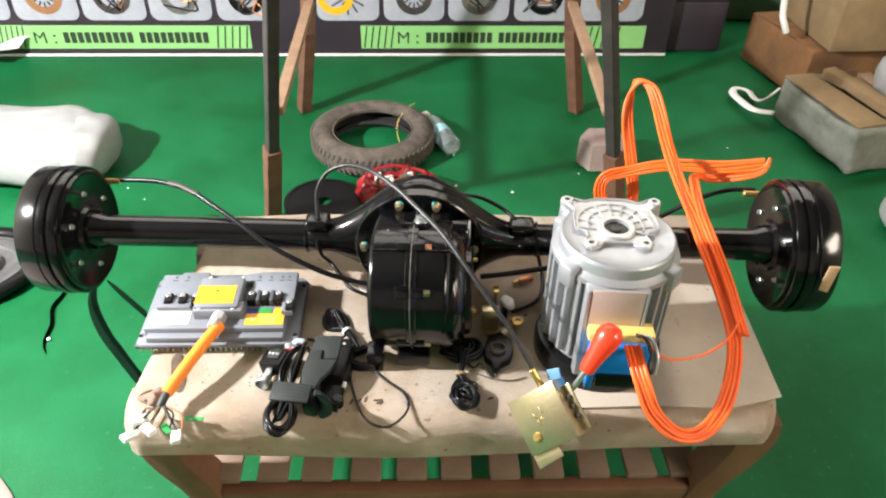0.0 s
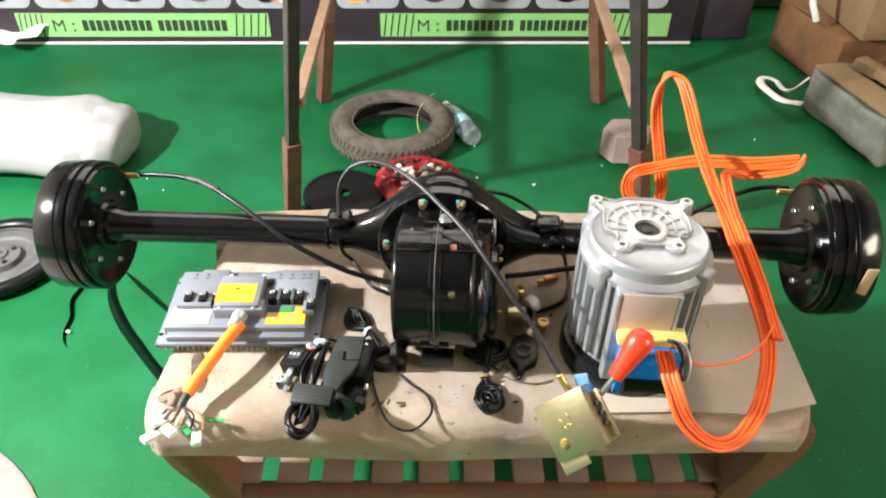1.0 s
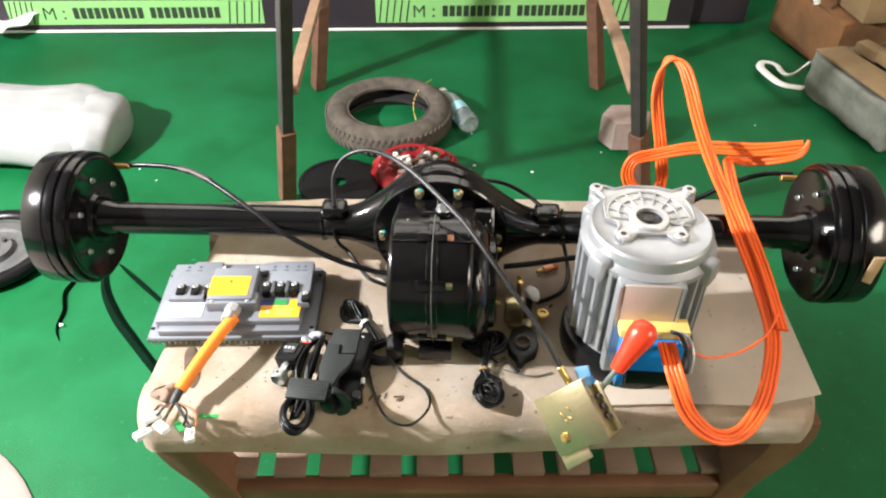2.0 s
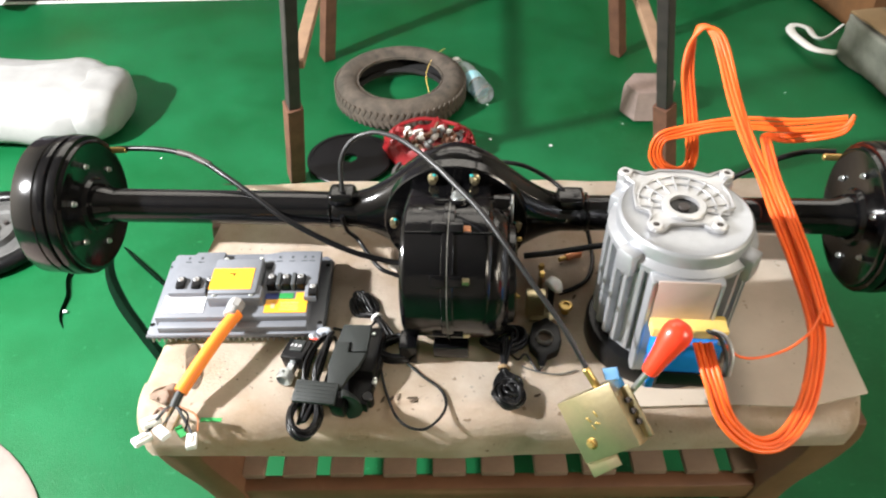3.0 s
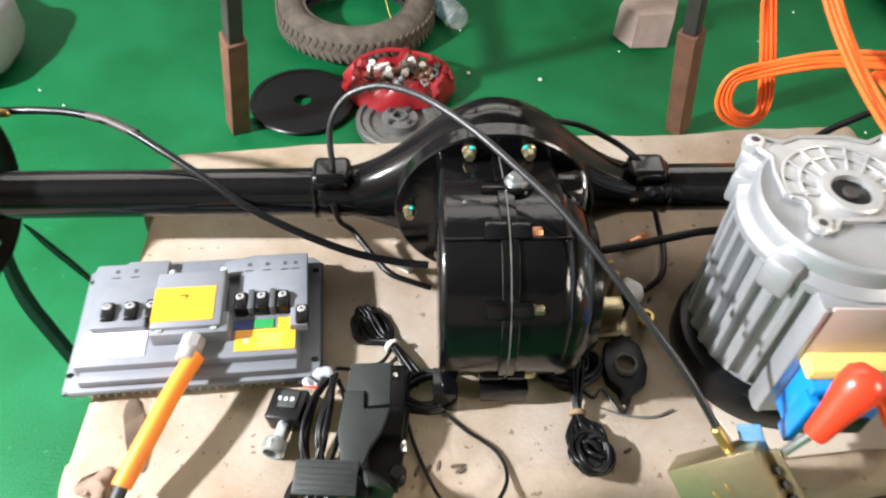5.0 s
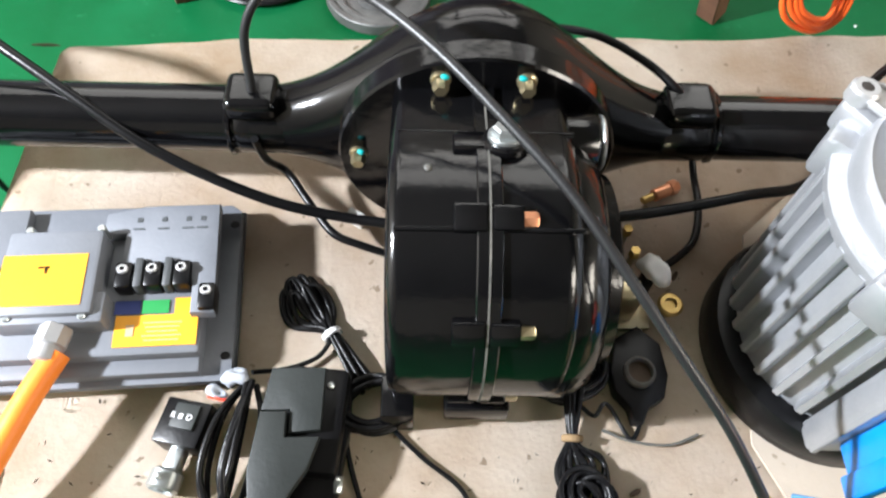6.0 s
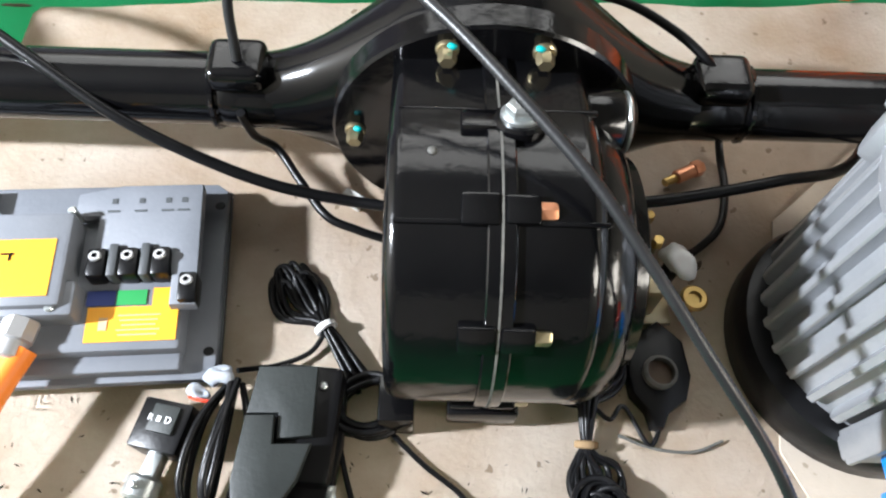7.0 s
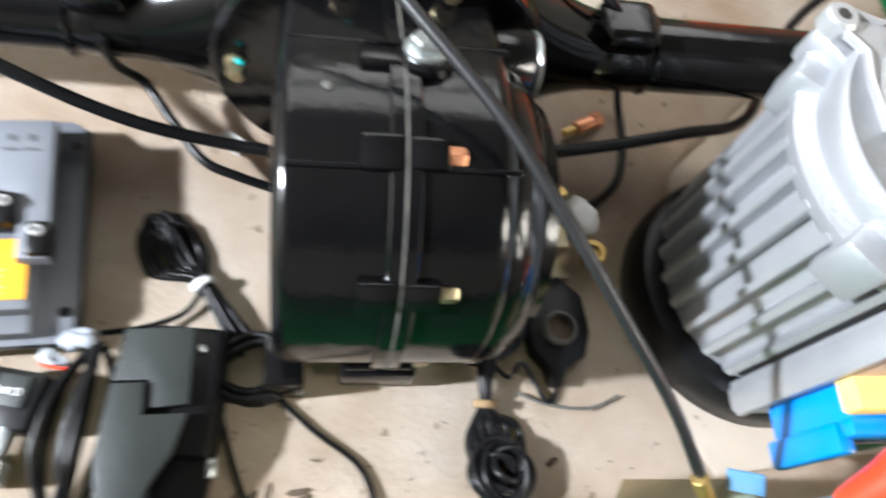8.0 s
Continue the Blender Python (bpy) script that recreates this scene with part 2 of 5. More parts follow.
def sweep(path, r, seg=8, bm=None, flat=None, closed=False, ripple=0.0):
    """A round cord along a path; flat=(a, b): an oval of those half widths."""
    b = bmesh.new()
    n = len(path)
    prev = None
    rings = []
    for i, p in enumerate(path):
        t = (path[(i + 1) % n] - path[i - 1]) if closed else (path[min(i + 1, n - 1)] - path[max(i - 1, 0)])
        t = t.normalized() if t.length > 1e-9 else Vector((0, 0, 1))
        if prev is None:
            prev = t.orthogonal().normalized()
        u = (prev - t * prev.dot(t)).normalized()
        v = t.cross(u)
        prev = u
        rr = r * (1 + ripple * (1 if i % 2 else -1))
        a, c = flat or (rr, rr)
        rings.append([b.verts.new(p + u * a * math.cos(2 * math.pi * k / seg) + v * c * math.sin(2 * math.pi * k / seg)) for k in range(seg)])
    pairs = list(zip(rings, rings[1:])) + ([(rings[-1], rings[0])] if closed else [])
    for a, d in pairs:
        for k in range(seg):
            b.faces.new((a[k], a[(k + 1) % seg], d[(k + 1) % seg], d[k]))
    if not closed:
        b.faces.new(rings[0][::-1])
        b.faces.new(rings[-1])
    return join(bm, b)


def prism(outline, z0, z1, bevel=0.0, bm=None, seg=2):
    """A flat outline (x, y) raised from z0 to z1."""
    b = bmesh.new()
    f = b.faces.new([b.verts.new((x, y, z0)) for x, y in outline])
    g = bmesh.ops.extrude_face_region(b, geom=[f])
    bmesh.ops.translate(b, vec=(0, 0, z1 - z0), verts=[v for v in g["geom"] if isinstance(v, bmesh.types.BMVert)])
    bmesh.ops.recalc_face_normals(b, faces=b.faces)
    if bevel:
        top = [e for e in b.edges if all(abs(v.co.z - z1) < 1e-7 for v in e.verts)]
        bmesh.ops.bevel(b, geom=top, offset=bevel, segments=seg, affect="EDGES", profile=0.5)
    return join(bm, b)


def hexhead(r, h, c=(0, 0, 0), axis="z", bm=None, m=None):
    return lathe([(0, 0), (r, 0), (r, h * 0.8), (r * 0.82, h), (0, h)], 6, axis, c, bm, m=m)


def roughen(bm, amount, scale, seed=0.0):
    for v in bm.verts:
        n = v.normal if v.normal.length > 0.1 else Vector((0, 0, 1))
        v.co += n * amount * noise.noise(v.co * scale + Vector((seed, seed * 1.7, seed * 0.3)))
    return bm


def blob(rx, ry, rz, amount, scale, seed=0.0, sub=4, power=1.0, bm=None, c=(0, 0, 0), rot=None):
    """A lumpy body; power below 1 makes it boxier."""
    b = bmesh.new()
    bmesh.ops.create_icosphere(b, subdivisions=sub, radius=1.0)
    for v in b.verts:
        v.co = Vector([math.copysign(abs(k) ** power, k) for k in v.co])
        v.co = Vector((v.co.x * rx, v.co.y * ry, v.co.z * rz))
    b.normal_update()
    roughen(b, amount, scale, seed)
    bmesh.ops.transform(b, matrix=Matrix.Translation(c) @ (rot if rot is not None else Matrix()), verts=b.verts)
    return join(bm, b)


# ---- the room ----
TOP = 0.419


def slab(name, sx, sy, sz, c, material, label, category):
    return solo(name, box(sx, sy, sz), material, label, category, Matrix.Translation(c), kind="structure")


def grid_floor():
    bm = bmesh.new()
    bmesh.ops.create_grid(bm, x_segments=160, y_segments=230, size=0.5)
    for v in bm.verts:
        x, y = v.co.x * 7.2 + 0.1, v.co.y * 11.6 + 0.45
        v.co = Vector((x, y, 0.004 * noise.noise(Vector((x * 2.1, y * 2.1, 0))) + 0.0025 * noise.noise(Vector((x * 5.3 + y, y * 4.1, 2))) - 0.006))
    return bm


solo("floor", grid_floor(), "carpet", "bright green carpet laid loosely over the floor", "floor", kind="structure")
# Unseen walls and ceiling, added to bounce light and set what the gloss reflects.
slab("wall_north", 7.4, 0.15, 4.1, (0.1, 6.2, 2.0), "wall", "unseen off-white wall added to bounce light", "wall")
slab("wall_south", 7.4, 0.15, 4.1, (0.1, -5.25, 2.0), "wall", "unseen off-white wall added to bounce light", "wall")
slab("wall_east", 0.15, 11.3, 4.1, (3.72, 0.475, 2.0), "wall", "unseen off-white wall added to bounce light", "wall")
slab("wall_west", 0.15, 11.3, 4.1, (-3.52, 0.475, 2.0), "wall", "unseen off-white wall added to bounce light", "wall")
slab("ceiling", 7.4, 11.65, 0.12, (0.1, 0.475, 4.11), "ceil", "unseen ceiling kept dark for the reflections", "ceiling")


# ---- the low table ----
TAB = pose(0.135, 1.265, 0, 0, 0, 2.4)


def build_table():
    t = thing("low_table", TAB, "low brown wooden table with curved legs and a slatted lower shelf", "table")
    part("frame", box(0.84, 0.30, 0.04, (0, 0.02, TOP - 0.073), 0.006), "wood", t)
    # legs bow inwards as they go down
    for sx in (-1, 1):
        for sy in (-1, 1):
            pts = [(0.525, 0.372), (0.528, 0.33), (0.508, 0.27), (0.47, 0.2), (0.452, 0.12), (0.462, 0.0)]
            inner = [(0.405, 0.0), (0.40, 0.12), (0.415, 0.2), (0.442, 0.26), (0.458, 0.31), (0.455, 0.372)]
            out = [(sx * x, z) for x, z in [(p.x, p.z) for p in spline([(x, 0, z) for x, z in pts], 4)] + [(p.x, p.z) for p in spline([(x, 0, z) for x, z in inner], 4)]]
            bm = prism(out, -0.03, 0.03, 0.005)
            part("leg", bm, "wood", t, "", pose(0, sy * 0.225, 0, 90, 0, 0))
    for sy in (-1, 1):
        part("shelf_rail", box(0.86, 0.03, 0.04, (0, sy * 0.235, 0.175), 0.006), "wood", t)
    me = mesh_of("shelf_slat", box(0.054, 0.46, 0.014, (0, 0, 0), 0.003), "slat")
    for k in range(11):
        share("shelf_slat", me, t, pose(-0.41 + 0.082 * k, 0, 0.202 + 0.001 * (k % 3), 0, 0, 0.7 * math.sin(k * 2.3)))


def build_board():
    """The padded board: a sheet with a soft drooping front edge."""
    nx, ny = 90, 46
    w, d = 1.052, 0.545
    bm = bmesh.new()
    rows = []
    for j in range(ny + 1):
        row = []
        for i in range(nx + 1):
            u, v = i / nx, j / ny
            x = (u - 0.5) * (w - 0.024 * v) - 0.015 + 0.045 * v
            wob = 0.009 * noise.noise(Vector((x * 6, 0.3, 0))) + 0.005 * noise.noise(Vector((x * 17, 1.3, 0)))
            # the front edge rolls over a wide soft radius and hangs
            r = 0.042
            hang = 0.036 + wob * 2.0 + 0.02 * math.exp(-((x + 0.1) / 0.2) ** 2) - 0.012 * max(0.0, min(1.0, (x - 0.15) / 0.3))
            s = v * (d - r + r * math.pi / 2 + hang)
            th = (s - hang) / r
            if th < 0:
                y, z = -d / 2 + 0.004 * th * th, -r + th * r
            elif th < math.pi / 2:
                y, z = -d / 2 + r * (1 - math.cos(th)), -r + r * math.sin(th)
            else:
                y, z = -d / 2 + r + (s - hang - r * math.pi / 2), 0.0
            e = min(u, 1 - u) * w
            z -= 0.012 * math.exp(-e / 0.008)
            cut = 0.03 * max(0.0, 1 - e / 0.03) ** 2 if v < 0.2 else 0.0
            row.append(bm.verts.new((x, y + wob + cut, z + 0.0012 * noise.noise(Vector((x * 9, y * 9, 4))))))
        rows.append(row)
    for a, b in zip(rows, rows[1:]):
        for i in range(nx):
            bm.faces.new((a[i], a[i + 1], b[i + 1], b[i]))
    top = list(bm.faces)
    g = bmesh.ops.solidify(bm, geom=top, thickness=0.03)
    return bm


build_table()
solo("tabletop_board", build_board(), "board", "worn beige padded board with a drooping front edge on the table", "table top", TAB @ pose(0, -0.005, TOP))
# Added layer: the board itself runs on here, only browner in tone.
solo("tan_board_layer", roughen(prism([(0.15, -0.20), (0.17, -0.255), (0.3, -0.252), (0.42, -0.258), (0.514, -0.236), (0.531, 0.10), (0.36, 0.12), (0.2, 0.0)], 0.0, 0.002), 0.0004, 40), "sheet", "thin tan layer added over the board to turn it browner", "paper sheet", TAB @ pose(0, 0, TOP + 0.0015))


# ---- rear axle with gearbox ----
AX = pose(0.069, 1.335, 0.51, 0, -1.6, -2.0)


def housing_section(x):
    s = 0.5 * (1 + math.cos(math.pi * min(1.0, abs(x) / 0.2)))
    return 0.028 + 0.097 * s ** 1.25, 0.028 + 0.016 * s


def build_axle():
    a = thing("rear_axle", AX, "glossy black vehicle rear axle with gearbox lying across the table", "axle")
    # banjo housing, lofted along the axle
    bm = bmesh.new()
    rings = []
    n = 32
    for i in range(61):
        x = -0.24 + 0.48 * i / 60
        h, d = housing_section(x)
        ring_ = []
        for k in range(n):
            c, s = math.cos(2 * math.pi * k / n), math.sin(2 * math.pi * k / n)
            ring_.append(bm.verts.new((x, d * math.copysign(abs(c) ** (1 - 0.5 * min(1.0, (h - 0.028) / 0.07)), c), h * s)))
        rings.append(ring_)
    for p, q in zip(rings, rings[1:]):
        for k in range(n):
            bm.faces.new((p[k], p[(k + 1) % n], q[(k + 1) % n], q[k]))
    part("banjo_housing", bm, "black", a)
    for sx, x1 in ((-1, 0.617), (1, 0.624)):
        part("axle_tube", lathe([(0.0285, 0.2), (0.0285, x1 - 0.04), (0.0295, x1 - 0.03), (0.036, x1 - 0.014), (0.037, x1)], 28, "x" if sx > 0 else "x", m=pose(0, 0, 0, 0, 90 * sx, 0)), "black", a)
        # spring seat with its cap
        seat = part("spring_seat", box(0.044, 0.040, 0.023, (0.181 if sx > 0 else -0.187, -0.004, 0.032), 0.008, 4), "blackcast", a)
        part("seat_saddle", lathe([(0.0285, 0.158), (0.0302, 0.162), (0.0302, 0.2), (0.0285, 0.204)], 24, m=pose(0, 0, 0, 0, 90 * sx, 0)), "blackcast", seat)
        weld = lathe([(0.0275, 0.2045), (0.0315, 0.2065), (0.0315, 0.2095), (0.0275, 0.212)], 40, m=pose(0, 0, 0, 0, 90 * sx, 0))
        weld.normal_update()
        part("weld_bead", roughen(weld, 0.003, 160, 3), "blackcast", seat, "lumpy painted weld bead")
        # brake drum
        prof = ((0.04, 0.004), (0.113, 0.004), (0.1165, 0.0048), (0.1185, 0.008), (0.1185, 0.017), (0.1145, 0.0185), (0.1145, 0.0225), (0.1185, 0.024), (0.1192, 0.026), (0.1192, 0.034), (0.1155, 0.0365), (0.1155, 0.041), (0.1175, 0.0425), (0.1165, 0.074), (0.1145, 0.077), (0.075, 0.08), (0.068, 0.088), (0.03, 0.09), (0.028, 0.1), (0, 0.101))
        dr = part("brake_drum", lathe([(r, x1 + h) for r, h in prof], 56, m=pose(0, 0, 0, 0, 90 * sx, 0)), "black", a, "glossy black brake drum with a raised rim")
        part("backing_plate", lathe([(0.03, x1 - 0.006), (0.043, x1 - 0.006), (0.047, x1 + 0.0005), (0.1, x1 + 0.0005), (0.103, x1 - 0.002), (0.1085, x1 - 0.002), (0.1105, x1 + 0.001), (0.1105, x1 + 0.006)], 48,
                                     m=pose(0, 0, 0, 0, 90 * sx, 0)), "blackcast", dr)
        me = mesh_of("plate_bolt", hexhead(0.0040, 0.005, bm=rod(0.0052, -0.001, 0.0012, 14)), "steel")
        for k in range(6):
            ang = math.radians(60 * k + 20)
            share("plate_bolt", me, dr, pose(sx * (x1 - 0.001), 0.072 * math.cos(ang), 0.072 * math.sin(ang), 0, -90 * sx, 0))
        part("cable_stub", rod(0.0056, 0, 0.032, 12, bev=0.001, m=pose(sx * (x1 + 0.006), 0.1035, 0.040, 0, -88 * sx, 0)), "brass", dr, "brass cable end")
    part("axle_nut", rod(0.022, 0, 0.02, 18, m=pose(0.719, 0, 0, 0, 90, 0), bev=0.003), "red", a, "orange-red plastic hub cap")
    part("tape_label", box(0.017, 0.003, 0.07, (0.682, -0.1185, 0.018), 0.0005, rot=pose(0, 0, 0, 8, 0, 0)), "amber", a, "faded tan tape strip on the drum")
    # front flange with bolts
    fl = part("flange", ring(0.03, 0.114, 0.025, 0.047, 56, m=pose(0, 0, 0.010, 90, 0, 0)), "blackcast", a)
    bolt = mesh_of("flange_bolt", hexhead(0.0062, 0.013, bm=rod(0.0078, -0.001, 0.003, 18)), "zinc")
    mark = mesh_of("paint_mark", blob(0.0032, 0.0022, 0.0018, 0.0012, 260, 2, 2), "teal")
    for ang in (19, 90, 141, 219, 272, 341):
        c, s = math.sin(math.radians(ang)) * 0.097, math.cos(math.radians(ang)) * 0.097
        share("flange_bolt", bolt, fl, pose(c, -0.047, s + 0.012, 90, 0, 0))
        share("paint_mark", mark, fl, pose(c + (0.003 if c < 0 else -0.004), -0.054, s + 0.0215))
    build_gearbox(a)
    return a


GY, GZ = -0.145, 0.013


def case_outline(grow):
    """Side view of the gearbox: a round drum drawn out into the neck that meets the flange."""
    r = 0.104 + grow
    pts = [(GY + r * math.cos(2 * math.pi * k / 72), GZ + r * math.sin(2 * math.pi * k / 72)) for k in range(72)]
    pts += [(-0.042, 0.092 + grow), (-0.042, -0.06 - grow)]
    pts.sort()
    hull = []
    for seq in (pts, pts[::-1]):
        side = []
        for p in seq:
            while len(side) > 1 and (side[-1][0] - side[-2][0]) * (p[1] - side[-2][1]) - (side[-1][1] - side[-2][1]) * (p[0] - side[-2][0]) <= 1e-9:
                side.pop()
            side.append(p)
        hull += side[:-1]
    return hull


def case_slab(sx, x0, x1, grow, bevel=0.0, bm=None, seg=3):
    """A slice of the gearbox from x0 to x1 away from the seam, on one side of it."""
    b = prism(case_outline(grow), x0, x1, bevel, seg=seg)
    bmesh.ops.transform(b, matrix=Matrix(((0, 0, sx, 0), (1, 0, 0, 0), (0, 1, 0, 0), (0, 0, 0, 1))), verts=b.verts)
    return join(bm, b)


def build_gearbox(a):
    R = 0.104
    ctr = (0, GY, GZ)
    g = part("gearbox_case", case_slab(-1, 0.0006, 0.067, 0.0, 0.010, case_slab(-1, 0.0006, 0.0085, 0.0032, 0.001, seg=1), 4), "blackcast", a, "glossy black cast gearbox half")
    right = case_slab(1, 0.0006, 0.062, 0.0, 0.013, case_slab(1, 0.0006, 0.0085, 0.0032, 0.001, seg=1), 4)
    right = lathe([(0, 0.05), (0.099, 0.05), (0.099, 0.058), (0.0965, 0.068), (0.09, 0.078), (0.083, 0.083), (0.075, 0.085), (0.073, 0.093), (0.066, 0.096), (0, 0.097)], 64, "x", (0, GY - 0.004, GZ - 0.006), right)
    g2 = part("gearbox_cover", right, "blackcast", a, "glossy black cast gearbox half")
    part("gasket", case_slab(1, -0.0007, 0.0007, 0.0037), "gasket", g, "thin grey gasket line")
    for k, (ang, m_) in enumerate(((18, None), (-16, "copper"), (-57, "zinc"), (-117, "zinc"), (150, "zinc"))):
        rot = pose(*ctr) @ pose(0, 0, 0, -ang, 0, 0)
        wide = 0.019 if k else 0.018
        lug = part("lug", box(0.022, wide, 0.015, (-0.0125, 0, R - 0.0025), 0.002, 2, box(0.02, wide * 0.9, 0.015, (0.0115, 0, R - 0.0025), 0.002, 2)), "blackcast", g, "", rot)
        if m_:
            part("lug_bolt", hexhead(0.0058, 0.0095, (0.0215, 0, R - 0.0015), "x"), m_, lug, "copper-coloured hex bolt" if m_ == "copper" else "yellow zinc hex bolt")
    # oil plug
    rot = pose(*ctr) @ pose(0, 0, 0, -18, 0, 0)
    plug = part("plug_boss", rod(0.017, 0, 0.008, 28, c=(0.012, 0, R - 0.002), bev=0.002), "blackcast", g2, "", rot)
    part("oil_plug", hexhead(0.0098, 0.009, bm=rod(0.0125, -0.001, 0.003, 28, bev=0.001)), "steel", plug, "bright zinc hex oil plug", pose(0.012, 0, R + 0.006))
    # thin casting ribs running across the halves
    for ang in (26, -20):
        rot = pose(*ctr) @ pose(0, 0, 0, -ang, 0, 0)
        part("casting_rib", box(0.05, 0.003, 0.004, (-0.036, 0, R + 0.0002), 0.001), "blackcast", g, "", rot)
        part("casting_rib", box(0.05, 0.003, 0.004, (0.036, 0, R + 0.0002), 0.001), "blackcast", g2, "", rot)
    # bearing bulge and feet
    sb = part("side_boss", lathe([(0.022, -0.02), (0.022, 0.018), (0.02, 0.021), (0, 0.021)], 28, "x", (0.065, GY + 0.068, GZ + 0.058)), "black", g2)
    part("boss_cap", ring(0.012, 0.021, 0.0, 0.004, 28, "x", (0.0862, GY + 0.068, GZ + 0.058), 0.0015), "steel", sb, "bright machined boss face")
    part("case_pip", blob(0.003, 0.003, 0.0015, 0.0003, 90, 3, 2, c=(-0.04, GY + 0.008, GZ + R)), "gasket", g, "small bare metal chip")
    part("foot", box(0.026, 0.034, 0.036, (-0.0605, GY - 0.087, GZ - 0.084), 0.002, 2), "blackcast", g)
    part("lower_lug", box(0.052, 0.03, 0.024, (0.002, GY - 0.082, GZ - 0.084), 0.003), "blackcast", g)
    for k, z in enumerate((-0.04, 0.03)):
        part("breather", rod(0.0035, 0.09, 0.103, 10, "x", (0, GY - 0.02 + 0.05 * k, GZ + z)), "brass", g2, "small brass fitting")


build_axle()


# ---- motor ----
def build_motor():
    m = thing("electric_motor", pose(0.373, 1.154, TOP, 0, 0, -2) @ Matrix.Diagonal((0.975, 0.965, 0.935, 1)), "silver cast aluminium brushless motor standing on its black base", "motor")
    part("base_ring", lathe([(0, 0.0), (0.105, 0.0), (0.108, 0.004), (0.108, 0.03), (0.104, 0.042), (0.095, 0.045), (0, 0.045)], 48), "rubber", m, "black moulded base ring")
    body = part("body", lathe([(0, 0.04), (0.0885, 0.04), (0.0885, 0.232), (0, 0.232)], 48), "alu", m)
    # cooling fins on both flanks, parallel to one another on each flank
    fin = prism([(-0.087, 0.0125), (-0.087, -0.006), (-0.08, -0.012), (0.087, -0.012), (0.087, 0.0125)], -0.0032, 0.0032, 0.0012, seg=1)
    bmesh.ops.transform(fin, matrix=Matrix(((0, 0, 1, 0), (0, 1, 0, 0), (1, 0, 0, 0.0055), (0, 0, 0, 1))), verts=fin.verts)
    me = mesh_of("cooling_fin", fin, "alu")
    for k in range(10):
        for side in (-1, 1):
            ang = math.radians((120 + 12.4 * k) if side < 0 else (-52 + 12.4 * k))
            c, s = math.cos(ang), math.sin(ang)
            share("cooling_fin", me, body, pose(0.0885 * c, 0.0885 * s, 0.135, 0, 0, math.degrees(ang) + 90))
    bell = part("end_bell", lathe([(0, 0.222), (0.098, 0.222), (0.1, 0.226), (0.1, 0.234), (0.094, 0.238), (0.0905, 0.241), (0.0905, 0.258), (0.0885, 0.262), (0.086, 0.2635), (0.0845, 0.2625), (0.06, 0.262), (0, 0.262)], 64), "alu", m)
    for ang in (38, 142, 218, 322):
        part("clamp_lug", box(0.026, 0.03, 0.04, (0.096 * math.cos(math.radians(ang)), 0.096 * math.sin(math.radians(ang)), 0.226), 0.005, 2, rot=pose(0, 0, 0, 0, 0, ang)), "alu", bell)
    # webbed mounting flange with four ears
    ears = ((-0.073, 0.079, 1), (0.069, 0.083, 1), (-0.046, -0.036, 0), (0.037, -0.032, 0))
    outline = [(-0.073, 0.089), (-0.082, 0.081), (-0.062, 0.056), (-0.066, 0.036), (-0.066, 0.004), (-0.050, -0.004), (-0.048, -0.014), (-0.056, -0.034), (-0.047, -0.046), (-0.034, -0.041), (-0.026, -0.030), (0.018, -0.028), (0.028, -0.038), (0.040, -0.042),
               (0.048, -0.032), (0.041, -0.012), (0.046, -0.002), (0.064, 0.008), (0.064, 0.036), (0.058, 0.058), (0.078, 0.085), (0.07, 0.094), (0.043, 0.08), (0.02, 0.088), (-0.024, 0.088), (-0.045, 0.079)]
    mf = part("mounting_flange", prism([(x, y) for x, y in outline], 0.262, 0.2655, 0.001, seg=1), "aludull", m)
    rim = [Vector((x, y, 0.267)) for x, y in outline]
    part("rim_web", sweep([p for a, b in zip(rim, rim[1:] + rim[:1]) for p in (a, (a + b) / 2)], 0.0022, 6, closed=True), "aludull", mf)
    part("hub_collar", ring(0.02, 0.03, 0.262, 0.272, 36, c=(-0.003, 0.006, 0)), "aludull", mf)
    part("bearing_seat", ring(0.0, 0.0205, 0.262, 0.2665, 32, c=(-0.003, 0.006, 0)), "rubber", mf, "black recessed shaft seal")
    part("shaft_end", rod(0.008, 0.264, 0.270, 20, c=(-0.003, 0.006, 0)), "darksteel", mf, "dark steel shaft end")
    for r in (0.044, 0.06):
        pts = [Vector((r * math.cos(a_) - 0.003, 0.014 + r * math.sin(a_), 0.267)) for a_ in [math.radians(-15 + 10 * k) for k in range(22)]]
        part("ring_web", sweep(pts, 0.0018, 6), "aludull", mf)
    for ang in range(-20, 210, 23):
        c, s = math.cos(math.radians(ang)), math.sin(math.radians(ang))
        part("spoke_web", sweep([Vector((0.028 * c - 0.003, 0.007 + 0.028 * s, 0.267)), Vector((0.062 * c - 0.003, 0.014 + 0.062 * s, 0.267))], 0.0018, 6), "aludull", mf)
    for x, y, b in ears:
        e = part("ear", ring(0.0045, 0.0105, 0.256 if b else 0.262, 0.271, 20, c=(x, y, 0)), "aludull", mf)
        if b:
            part("ear_arm", box(0.022, 0.035, 0.03, (x * 0.92, y * 0.88, 0.245), 0.006, 2, rot=pose(0, 0, 0, 0, 0, -35 * (1 if x > 0 else -1))), "alu", mf)
        part("ear_screw", hexhead(0.0055, 0.003, (x, y, 0.268)), "darksteel", e, "dark screw")
    # flat face with blank plate
    part("plate_pad", box(0.096, 0.02, 0.19, (-0.006, -0.094, 0.135), 0.004), "alu", body)
    part("rating_plate", box(0.078, 0.003, 0.085, (-0.006, -0.1052, 0.19), 0.0008), "plate", m, "blank brushed metal rating plate")
